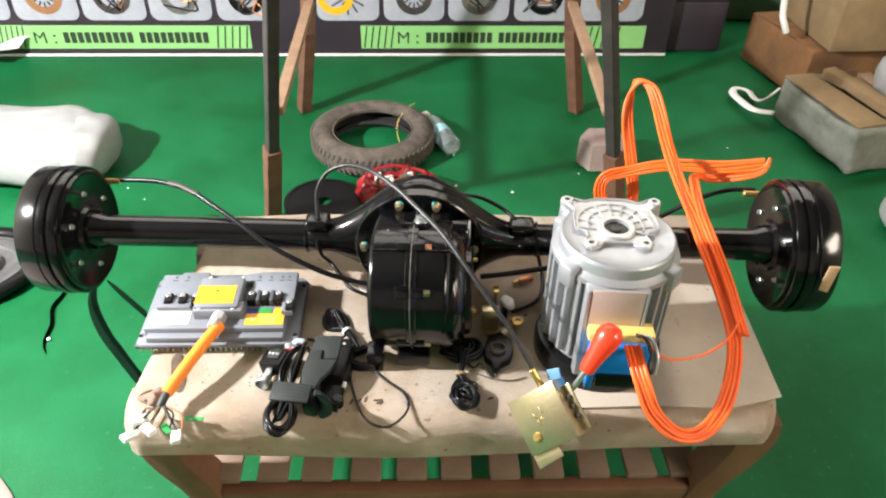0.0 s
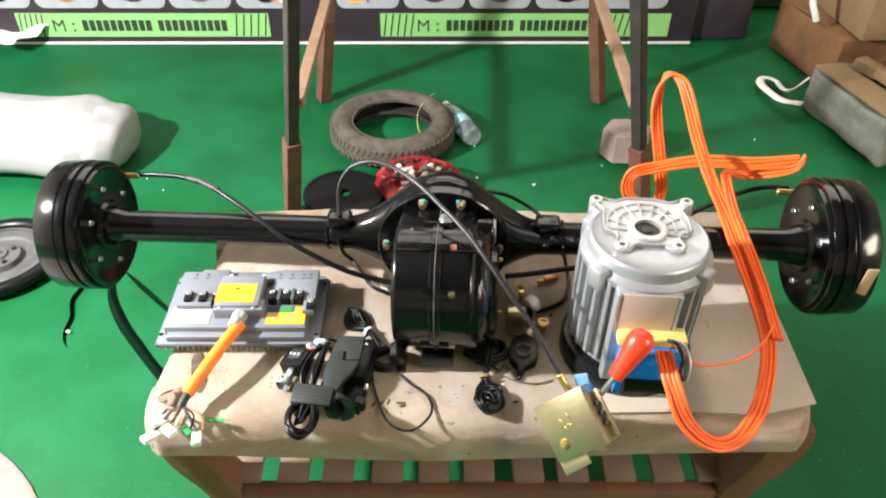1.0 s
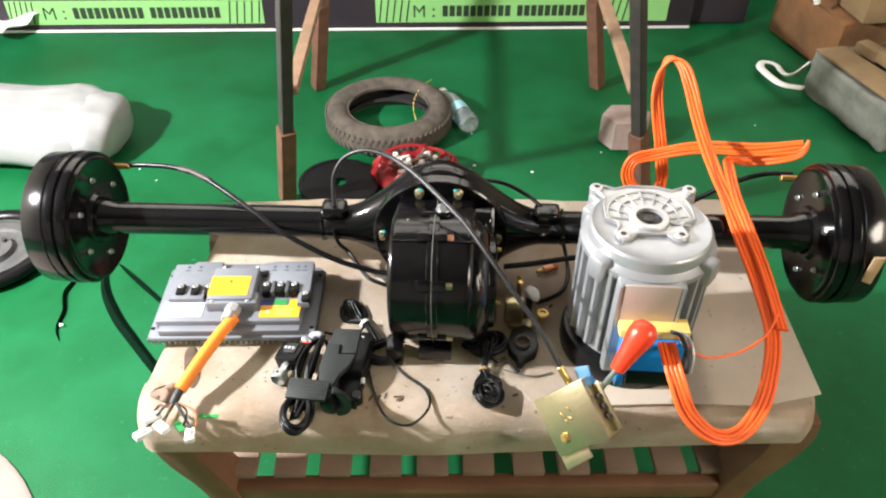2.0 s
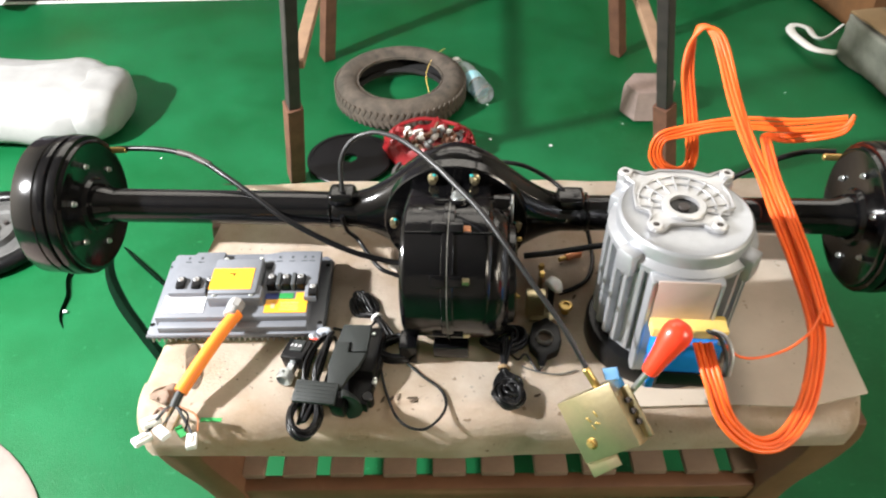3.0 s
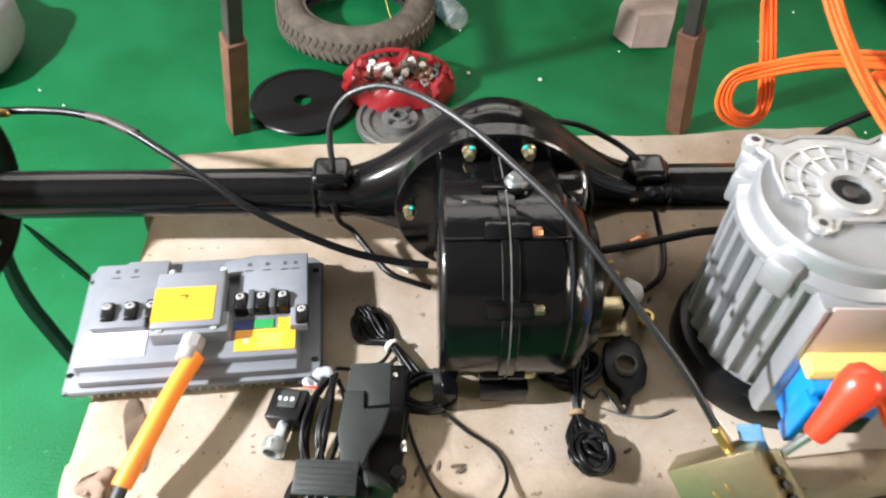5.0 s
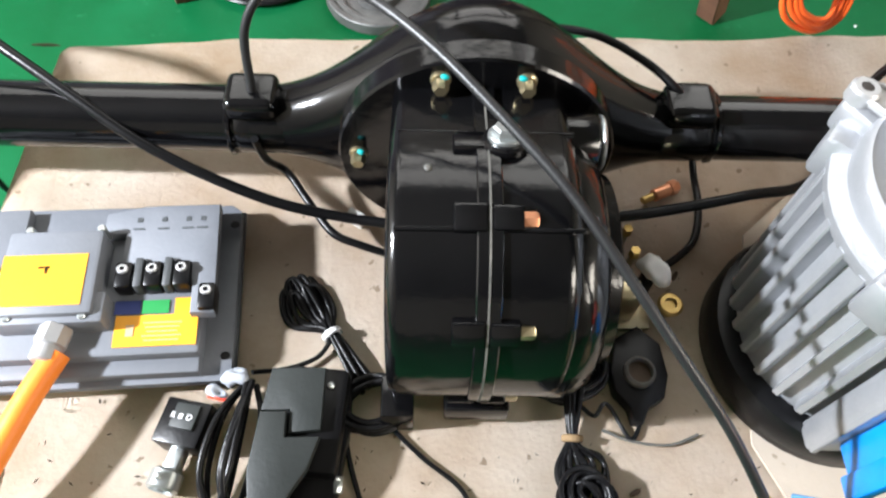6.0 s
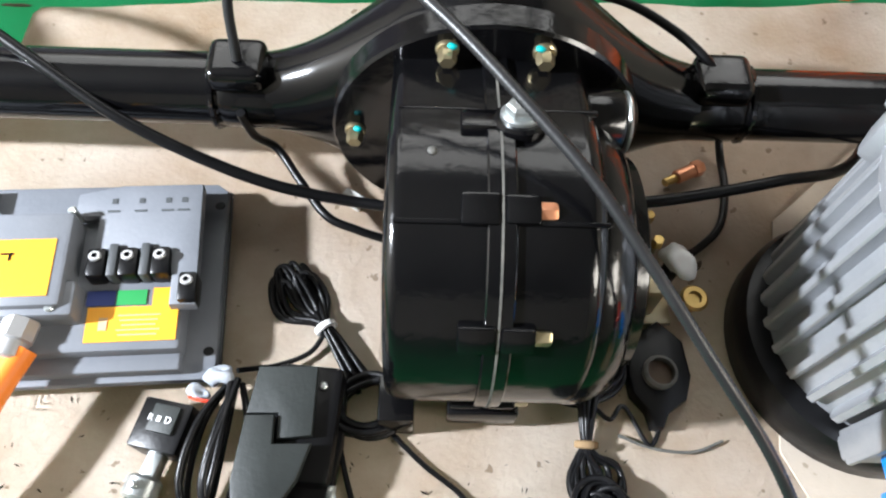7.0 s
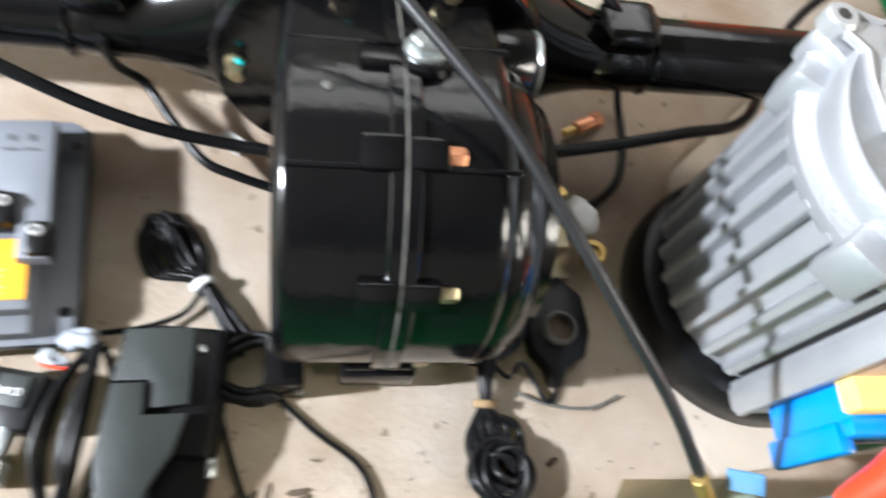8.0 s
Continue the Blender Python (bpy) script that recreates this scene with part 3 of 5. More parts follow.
    for x in (-0.05, 0.037):
        part("face_rib", box(0.006, 0.026, 0.185, (x, -0.094, 0.137), 0.002), "alu", body)
    # terminal box
    tb = part("terminal_box", box(0.092, 0.03, 0.085, (0.008, -0.116, 0.103), 0.005), "blue", m, "bright blue plastic terminal box")
    part("box_lip", box(0.1, 0.012, 0.012, (0.008, -0.134, 0.142), 0.003), "blue", tb)
    part("box_side", box(0.012, 0.02, 0.075, (-0.036, -0.138, 0.095), 0.003), "blue", tb)
    # Solid black block; its colour stands in for shade in the gap.
    part("gap_block", box(0.07, 0.006, 0.03, (0.012, -0.131, 0.062), 0.002), "rubber", tb, "black block giving the shade of the gap under the terminal box")
    part("foam_strip", box(0.1, 0.03, 0.018, (0.006, -0.112, 0.153), 0.003), "foam", m, "yellow foam strip")
    part("terminal_screw", rod(0.0045, 0, 0.005, 14, "z", (0.045, -0.136, 0.148)), "steel", tb)
    return m


build_motor()


# ---- controller ----
def build_controller():
    c = thing("motor_controller", pose(-0.268, 1.203, TOP, 0, 0, 2.5) @ Matrix.Diagonal((1, 0.9, 1.06, 1)), "grey plastic motor controller with yellow warning stickers", "motor controller")
    hs = part("heat_sink", box(0.272, 0.18, 0.006, (0, 0, 0.0115), 0.0015), "greydark", c, "dark finned heat sink")
    me = mesh_of("sink_fin", box(0.0022, 0.176, 0.008, (0, 0, 0)), "aludull")
    for k in range(30):
        share("sink_fin", me, hs, pose(-0.128 + 0.0088 * k, 0, 0.0045))
    part("rim_plate", prism([(-0.132, -0.088), (-0.125, -0.094), (0.125, -0.094), (0.134, -0.086), (0.134, 0.086), (0.125, 0.094), (-0.125, 0.094), (-0.134, 0.086)], 0.0145, 0.021, 0.002), "grey", c)
    body = part("case", box(0.232, 0.155, 0.022, (-0.004, 0.002, 0.030), 0.004), "grey", c)
    part("step", box(0.225, 0.02, 0.011, (-0.002, -0.079, 0.026), 0.002), "grey", c)
    # raised rear decks either side of the cover
    part("deck", prism([(-0.106, -0.03), (-0.05, -0.03), (-0.05, 0.01), (-0.035, 0.01), (-0.035, 0.072), (-0.08, 0.072), (-0.085, 0.062), (-0.106, 0.062)], 0.04, 0.0505, 0.0015), "grey", c)
    part("deck", prism([(0.046, 0.01), (0.046, 0.042), (0.028, 0.042), (0.028, 0.064), (0.06, 0.072), (0.121, 0.072), (0.123, -0.042), (0.104, -0.042), (0.104, -0.016), (0.1, 0.01)], 0.04, 0.0505, 0.0015), "grey", c)
    # recesses with terminal screws
    for x, y in ((-0.09, -0.008), (-0.066, -0.008), (-0.044, -0.008), (0.05, -0.004), (0.073, -0.004), (0.096, -0.004), (0.117, -0.028)):
        tb = part("terminal", box(0.014, 0.026, 0.018, (x, y, 0.0465), 0.003), "rubber", c, "black terminal post")
        part("terminal_screw", hexhead(0.0028, 0.003, bm=rod(0.0046, 0.0, 0.003, 18, bev=0.0008)), "aludull", tb, "silver screw", pose(x, y + 0.004, 0.0552))
    for x in (0.0615, 0.0845):
        part("divider", box(0.007, 0.03, 0.018, (x, -0.002, 0.046), 0.002), "greydark", c)
    part("sticker", box(0.02, 0.013, 0.0008, (0.053, -0.030, 0.0416)), "navy", c, "navy blue phase sticker")
    part("sticker", box(0.021, 0.013, 0.0008, (0.075, -0.030, 0.0416)), "greenst", c, "green phase sticker")
    st = part("warning_sticker", box(0.064, 0.03, 0.0008, (0.077, -0.053, 0.0416), bm=box(0.018, 0.016, 0.0008, (0.099, -0.030, 0.0416))), "yellow", c, "yellow warning sticker with faint print")
    for k in range(5):
        part("print_bar", box(0.03 - 0.003 * (k % 3), 0.0012, 0.0005, (0.082, -0.046 - 0.0042 * k, 0.0423)), "amber", st)
    part("print_bar", box(0.006, 0.011, 0.0005, (0.057, -0.053, 0.0423), 0.0), "amber", st)
    lab = part("white_label", box(0.064, 0.038, 0.0008, (-0.080, -0.046, 0.0416)), "paper", c, "white paper label with faint print")
    for k in range(4):
        part("print_bar", box(0.042 - 0.006 * (k % 2), 0.0012, 0.0005, (-0.084, -0.036 - 0.006 * k, 0.0423)), "gasket", lab)
    part("socket", box(0.018, 0.007, 0.003, (-0.056, -0.024, 0.042), 0.0008), "cardpale", c)
    for k in range(6):
        x = (-0.09, -0.07, 0.056, 0.076, 0.096, 0.108)[k]
        part("deck_mark", box(0.009, 0.0018, 0.0004, (x, 0.046, 0.0508)), "greydark", c)
        part("deck_mark", box(0.004, 0.005, 0.0004, (x, 0.056, 0.0508)), "greydark", c)
    # raised cover with cable outlet
    cov = part("cover", box(0.074, 0.084, 0.030, (-0.003, -0.004, 0.049), 0.004), "grey", c)
    part("cover_skirt", box(0.082, 0.03, 0.025, (0.0, -0.037, 0.0465), 0.003), "grey", cov)
    cs = part("warning_sticker", box(0.064, 0.05, 0.0008, (-0.007, -0.013, 0.0643)), "yellow", cov, "yellow warning sticker with faint print")
    part("print_bar", box(0.009, 0.0016, 0.0005, (-0.007, -0.001, 0.065)), "rubber", cs)
    part("print_bar", box(0.0015, 0.006, 0.0005, (-0.005, -0.004, 0.065)), "rubber", cs)
    for x in (-0.03, 0.026):
        part("cover_screw", rod(0.0035, 0.05, 0.061, 12, c=(x, -0.046, 0)), "steel", cov)
        part("cover_screw", rod(0.0035, 0.045, 0.062, 12, c=(x + 0.004, 0.041, 0)), "steel", cov)
    gl = part("cable_gland", rod(0.0125, 0, 0.02, 8, m=pose(0.005, -0.049, 0.048, 90, 0, -12), bev=0.002), "aludull", cov, "grey metal cable gland")
    part("gland_nut", rod(0.0105, 0.018, 0.034, 20, m=pose(0.005, -0.049, 0.048, 90, 0, -12), bev=0.002), "aludull", gl)
    # Black discs on the rim paint the shade inside the mounting holes.
    for x in (-0.128, 0.128):
        for y in (-0.07, 0.07):
            part("hole_disc", rod(0.004, 0.0205, 0.0215, 14, c=(x, y, 0), bev=0.0003), "rubber", c)
    return c


build_controller()


# ---- cables on the axle ----
def cord(name, pts, r, material, label, category="cable", n=10, group="", ripple=0.0):
    base = Vector(pts[0])
    path = [p - base for p in spline(pts, n)]
    return solo(name, sweep(path, r, 10, ripple=ripple), material, label, category, Matrix.Translation(base), group, angle=70)


gc = cord("gear_cable", [(-0.117, 1.333, 0.548), (-0.117, 1.352, 0.595), (-0.098, 1.361, 0.628), (-0.066, 1.354, 0.648), (-0.037, 1.332, 0.66), (-0.007, 1.3, 0.668), (0.03, 1.259, 0.667), (0.068, 1.213, 0.659), (0.106, 1.168, 0.646), (0.14, 1.123, 0.625), (0.176, 1.081, 0.595), (0.215, 1.042, 0.557), (0.25, 1.003, 0.512)],
          0.0037, "sheath", "long black ribbed gear cable arching over the gearbox", n=36, ripple=0.06)
part("cable_ferrule", rod(0.0055, -0.02, 0.012, 14, m=look((0, 0, 0), (0.03, -0.025, -0.04)) @ pose(0, 0, 0)), "brass", gc, "brass cable ferrule", pose(0.367, -0.331, -0.037))
bk = cord("brake_cable", [(-0.541, 1.464, 0.533), (-0.479, 1.453, 0.542), (-0.424, 1.435, 0.55), (-0.369, 1.408, 0.552), (-0.319, 1.374, 0.545), (-0.267, 1.341, 0.53), (-0.212, 1.31, 0.508), (-0.155, 1.29, 0.486), (-0.1, 1.278, 0.466), (-0.046, 1.273, 0.452), (-0.008, 1.268, 0.45)],
     0.0048, "rubber", "black brake cable running from the drum to the gearbox", group="brake cables")
part("cable_sleeve", sweep(spline([(0.128, -0.034, 0.0185), (0.150, -0.043, 0.0192), (0.172, -0.056, 0.019), (0.192, -0.067, 0.017)], 6), 0.0056, 10), "darksteel", bk, "short dark metal sleeve on the cable")
cord("brake_cable", [(0.175, 1.245, 0.495), (0.22, 1.248, 0.50), (0.30, 1.262, 0.505), (0.38, 1.295, 0.485), (0.46, 1.40, 0.455), (0.53, 1.46, 0.47), (0.60, 1.462, 0.52), (0.655, 1.455, 0.55), (0.70, 1.44, 0.562)],
     0.0048, "rubber", "black brake cable running behind the motor", group="brake cables")
cord("sensor_wire", [(-0.118, 1.31, 0.515), (-0.113, 1.315, 0.48), (-0.098, 1.318, 0.458), (-0.078, 1.29, 0.452), (-0.055, 1.258, 0.45), (-0.03, 1.248, 0.445), (-0.006, 1.243, 0.438)],
     0.0036, "rubber", "thin black wire hanging from the axle", group="wires under the axle")
cord("sensor_wire", [(0.07, 1.375, 0.54), (0.12, 1.395, 0.562), (0.17, 1.385, 0.568), (0.21, 1.36, 0.564), (0.235, 1.335, 0.558), (0.246, 1.322, 0.548)],
     0.0036, "rubber", "thin black wire looping into the spring seat", group="wires under the axle")
cord("sensor_wire", [(0.29, 1.365, 0.455), (0.298, 1.34, 0.428), (0.297, 1.305, 0.424), (0.285, 1.268, 0.424), (0.262, 1.245, 0.426), (0.235, 1.228, 0.43)],
     0.0036, "rubber", "thin black wire curling onto the board", group="wires under the axle")

# actuator fittings beside the gearbox
ac = thing("gear_actuator", pose(0.205, 1.19, TOP), "brass and black gear actuator fitting beside the gearbox", "actuator")
part("bracket", box(0.03, 0.018, 0.045, (-0.012, 0, 0.03), 0.002), "zinc", ac, "yellow zinc bracket")
part("bracket_foot", box(0.04, 0.03, 0.006, (0.0, 0, 0.003), 0.001), "zinc", ac)
part("connector_body", blob(0.010, 0.016, 0.009, 0.005, 90, 5, 3, 0.8, c=(0.016, 0.02, 0.05), rot=pose(0, 0, 0, 0, 0, 20)), "white", ac, "crumpled white plastic connector")
part("connector_leg", box(0.01, 0.012, 0.045, (0.014, 0.018, 0.022), 0.002), "rubber", ac)
w = part("washer", ring(0.0055, 0.0115, 0.006, 0.011, 24, c=(0.036, 0.0, 0.014)), "brass", ac, "brass washer and nut")
part("nut", hexhead(0.0065, 0.014, (0.036, 0, 0.008)), "brass", w)
part("post", rod(0.004, 0.0, 0.02, 12, c=(0.036, 0, 0)), "steel", w)
part("side_screw", hexhead(0.005, 0.008, (-0.002, 0.03, 0.058)), "brass", ac)
part("side_screw", hexhead(0.005, 0.008, (0.0, 0.06, 0.045)), "brass", ac)
part("screw_post", rod(0.003, 0.0, 0.06, 10, c=(-0.002, 0.03, 0)), "zinc", ac)
part("screw_post", rod(0.003, 0.0, 0.047, 10, c=(0.0, 0.06, 0)), "zinc", ac)
cf = thing("copper_fitting", pose(0.266, 1.322, TOP, 0, 0, 25) @ Matrix.Diagonal((0.8, 0.8, 0.8, 1)), "small copper threaded fitting lying on the board", "fitting")
part("thread", rod(0.008, -0.018, 0.008, 14, "x", (0, 0, 0.009)), "copper", cf)
part("fitting_nut", hexhead(0.0095, 0.012, (0.006, 0, 0.0095), "x"), "copper", cf)
part("tail", rod(0.005, -0.034, -0.016, 12, "x", (0, 0, 0.008)), "brass", cf)
wc = solo("wire_connector", box(0.02, 0.012, 0.01, (0, 0, 0.005), 0.002), "white", "small translucent white wire connector", "connector", pose(-0.036, 1.29, TOP, 0, 0, -35))


# ---- orange phase cables ----
def ribbon(name, pts, count, pitch, r, up, label):
    """Flat bundle of cords side by side; up: the way across the bundle, point by point."""
    root = thing(name, Matrix.Translation(pts[0]), label, "cable")
    base = Vector(pts[0])
    path = spline(pts, 9)
    ups = spline(up, 9)
    for k in range(count):
        off = (k - (count - 1) / 2) * pitch
        part("strand", sweep([p - base + ups[i].normalized() * off * (1 + 0.12 * math.sin(i * 0.15 + k)) + Vector((0, 0, 0.0012 * math.sin(i * 0.21 + 2 * k))) for i, p in enumerate(path)], r, 8), "orange", root, angle=80)
    return root


loop = [(0.386, 1.015, 0.566), (0.394, 0.965, 0.548), (0.412, 0.937, 0.512), (0.448, 0.926, 0.48), (0.487, 0.936, 0.467), (0.523, 0.971, 0.469), (0.553, 1.025, 0.482), (0.575, 1.098, 0.502), (0.574, 1.19, 0.524), (0.56, 1.276, 0.557), (0.555, 1.34, 0.57), (0.551, 1.4, 0.576), (0.547, 1.461, 0.59), (0.54, 1.534, 0.617), (0.531, 1.592, 0.65),
        (0.517, 1.63, 0.678), (0.496, 1.648, 0.682), (0.484, 1.645, 0.648), (0.482, 1.62, 0.60), (0.504, 1.58, 0.50), (0.508, 1.56, 0.45), (0.484, 1.545, 0.437), (0.448, 1.54, 0.456), (0.433, 1.545, 0.482), (0.44, 1.55, 0.512), (0.478, 1.55, 0.527), (0.526, 1.54, 0.546), (0.574, 1.53, 0.556), (0.65, 1.508, 0.568), (0.724, 1.488, 0.592)]
ups = [(1, 0, 0.1), (1, 0, 0.1), (0.9, 0.4, 0.1), (0.6, 0.8, 0.2), (0.0, 1, 0.2), (-0.6, 0.8, 0.2), (-0.9, 0.4, 0.2), (-1, 0.1, 0.1), (-1, -0.1, 0.1), (-1, -0.2, 0), (-1, -0.1, 0), (-1, 0, 0), (-1, 0, 0), (-1, 0.1, 0), (-1, 0.2, -0.2),
       (-0.8, 0.6, -0.3), (-0.3, 1, -0.3), (0.7, 0.7, 0), (1, 0.3, 0), (1, 0.1, 0.1), (0.8, 0, -0.4), (0, 0.1, -1), (-0.7, 0, -0.6), (-1, 0, 0), (-0.7, 0.1, 0.6), (0, 0.2, 1), (0, 0.3, 1), (0, 0.3, 1), (0, 0.4, 1), (0, 0.3, 1)]
ribbon("orange_phase_cable", loop, 4, 0.0062, 0.0034, ups, "flat bundle of orange motor phase cables in loops")
tail = [(0.733, 1.486, 0.598), (0.722, 1.483, 0.578), (0.69, 1.493, 0.560), (0.645, 1.512, 0.54), (0.602, 1.49, 0.556), (0.574, 1.42, 0.586), (0.566, 1.34, 0.58), (0.572, 1.276, 0.566), (0.587, 1.19, 0.533), (0.588, 1.098, 0.511)]
tup = [(0, 0.3, 1), (0, 0.3, 1), (0, 0.4, 1), (-0.2, 0.4, 0.9), (-0.7, 0.3, 0.5), (-1, 0, 0.1), (-1, 0, 0), (-1, 0, 0), (-1, 0, 0), (-1, 0.1, 0)]
ribbon("orange_phase_cable", tail, 3, 0.0062, 0.0034, tup, "flat bundle of orange motor phase cables folding back")
cord("thin_orange_wire", [(0.405, 1.03, 0.565), (0.44, 1.01, 0.545), (0.50, 1.03, 0.535), (0.55, 1.07, 0.53), (0.585, 1.12, 0.525)], 0.0019, "orange", "thin single orange wire crossing to the cable loop")
for k, c in enumerate((((0.395, 1.03, 0.572), (0.402, 1.012, 0.582), (0.408, 0.99, 0.572), (0.408, 0.975, 0.55)), ((0.403, 1.032, 0.57), (0.412, 1.012, 0.580), (0.417, 0.992, 0.568), (0.415, 0.98, 0.545)))):
    cord("lead_sleeve", c, 0.003, "aludull" if k else "plastic", "grey sleeved motor lead end")

# conduit and plugs of the controller
st = thing("controller_cable", pose(-0.258, 1.138, 0.467), "orange corrugated conduit with loose wires and white plugs", "cable")
path = spline([(0, 0, 0), (-0.014, -0.035, -0.001), (-0.031, -0.082, -0.006), (-0.052, -0.133, -0.018)], 30)
part("conduit", sweep(path, 0.0098, 16, ripple=0.008), "conduit", st, "bright orange corrugated conduit", angle=70)
part("wire_sleeve", sweep(spline([(-0.050, -0.128, -0.017), (-0.055, -0.142, -0.022), (-0.058, -0.152, -0.027)], 5), 0.0065, 10), "plastic", st)
ends = ((-0.096, -0.184, -0.052, "white", 35), (-0.068, -0.178, -0.044, "white", -30), (-0.026, -0.186, -0.05, "white", 20), (-0.088, -0.162, -0.042, "white", 60))
for k, (x, y, z, m_, a_) in enumerate(ends):
    wire = part("wire", sweep(spline([(-0.057, -0.150, -0.026), (-0.057 + (x + 0.057) * 0.3, -0.158, -0.026), (-0.057 + (x + 0.057) * 0.75, y + 0.012, z + 0.008), (x, y, z + 0.003)], 8), 0.0022, 8), ("plastic", "cardpale", "greydark", "rust")[k], st)
    plug = part("plug", box(0.014, 0.026, 0.009, (0, 0, 0), 0.002), m_, st, "white plastic wire plug", pose(x, y - 0.006, z + 0.003, -12, 0, (-40, 50, 15, -50)[k]))
    part("plug_latch", box(0.005, 0.014, 0.003, (0, 0, 0.0055), 0.0008), m_, plug)
for k in range(4):
    part("wire", sweep(spline([(-0.056 + 0.001 * k, -0.150, -0.026), (-0.06 + 0.012 * k, -0.162, -0.03), (-0.075 + 0.018 * k, -0.178, -0.044)], 8), 0.0016, 6), ("plastic", "cardpale", "rubber", "copper")[k], st)
for x, y, a_ in ((-0.045, -0.178, 40), (-0.008, -0.158, 0)):
    part("green_tag", box(0.010 if x < -0.02 else 0.03, 0.02 if x < -0.02 else 0.006, 0.0012, (0, 0, 0)), "greenst", st, "scrap of green film", pose(x, y, -0.0455, 0, 0, a_))


# ---- gear lever box ----
def build_lever():
    o, u, v = Vector((0.212, 0.996, 0.455)), Vector((0.059, -0.013, 0.067)), Vector((0.041, -0.062, -0.042))
    u.normalize()
    v = (v - u * v.dot(u)).normalized()
    w_ = u.cross(v)
    if w_.z < 0:
        w_ = -w_
    m = Matrix.Translation(o) @ Matrix((u, v, w_)).transposed().to_4x4()
    t = thing("gear_lever_box", m, "yellow zinc-plated gear lever box with a red knob", "gear lever")
    # folded plate: face, side lips
    L_, W_ = 0.09, 0.086
    face = part("face_plate", box(L_, W_, 0.0025, (L_ / 2, W_ / 2, 0), 0.0008), "zinc", t)
    part("side_lip", box(0.0025, W_, 0.032, (L_ - 0.001, W_ / 2, -0.016), 0.0006), "zinc", t)
    part("side_lip", box(0.0025, W_, 0.032, (0.001, W_ / 2, -0.016), 0.0006), "zinc", t)
    part("top_lip", box(L_, 0.0025, 0.032, (L_ / 2, 0.001, -0.016), 0.0006), "zinc", t)
    part("tail_plate", box(0.05, 0.03, 0.0022, (0.022, W_ + 0.004, -0.006), 0.0005, rot=pose(0, 0, 0, 8, 0, -6)), "zinc", t)
    part("pivot_bolt", hexhead(0.005, 0.006, bm=rod(0.0075, -0.001, 0.0025, 18)), "brass", face, "brass pivot bolt", pose(0.024, 0.064, 0.0015))
    for k, (x, y, l, a_) in enumerate(((0.036, 0.034, 0.009, 60), (0.05, 0.03, 0.009, 75), (0.046, 0.042, 0.007, 20), (0.038, 0.045, 0.007, 70))):
        part("stamped_slot", box(l, 0.0026, 0.0012, (0, 0, 0), 0.0004), "brass", face, "", pose(x, y, 0.0018, 0, 0, a_))
    rail = part("gate_rail", box(0.012, 0.07, 0.004, (L_ + 0.006, W_ * 0.55, -0.02), 0.001), "zinc", t, "notched lever gate")
    for y in (0.03, 0.045, 0.06):
        part("gate_bolt", hexhead(0.004, 0.006, (0, 0, 0)), "darksteel", rail, "", pose(L_ + 0.004, y, -0.018))
    part("blue_tag", box(0.022, 0.016, 0.003, (L_ - 0.004, -0.008, -0.02), 0.0008, rot=pose(0, 0, 0, 0, 0, 15)), "tagblue", t, "small pale blue plastic tag")
    inv = m.inverted()
    a, b, c = inv @ Vector((0.296, 0.985, 0.485)), inv @ Vector((0.322, 0.986, 0.555)), inv @ Vector((0.352, 1.008, 0.606))
    part("lever", sweep([a, (a + b) / 2, b, (b + c) / 2], 0.0042, 12), "steel", t, "steel lever rod")
    d = (c - b).normalized()
    turn = d.to_track_quat("Z", "Y").to_matrix().to_4x4()
    part("knob", lathe([(0, -0.012), (0.0095, -0.012), (0.011, -0.008), (0.0135, 0.015), (0.0175, 0.036), (0.0195, 0.047), (0.018, 0.058), (0.011, 0.066), (0, 0.068)], 24, m=Matrix.Translation(b) @ turn), "red", t, "glossy orange-red knob")


build_lever()


# ---- accelerator pedal, switch and coils ----
def coil(parent, c, rx, ry, n, r, tilt=0.0, seed=0):
    rnd = random.Random(seed)
    for k in range(n):
        jx, jy, jz = rnd.uniform(-0.004, 0.004), rnd.uniform(-0.004, 0.004), r + 0.0042 * (k % 4) + rnd.uniform(0, 0.002)
        sx, sy = rx * rnd.uniform(0.72, 1.0), ry * rnd.uniform(0.75, 1.0)
        a0 = rnd.uniform(0, 1)
        ct, st_ = math.cos(tilt), math.sin(tilt)
        pts = []
        for a in [2 * math.pi * i / 26 for i in range(26)]:
            x, y = sx * math.cos(a), sy * math.sin(a)
            pts.append(Vector((c[0] + jx + x * ct - y * st_, c[1] + jy + x * st_ + y * ct, c[2] + jz + 0.003 * math.sin(2 * a + a0))))
        part("wire_loop", sweep(pts, r, 7, closed=True), "rubber", parent, angle=80)


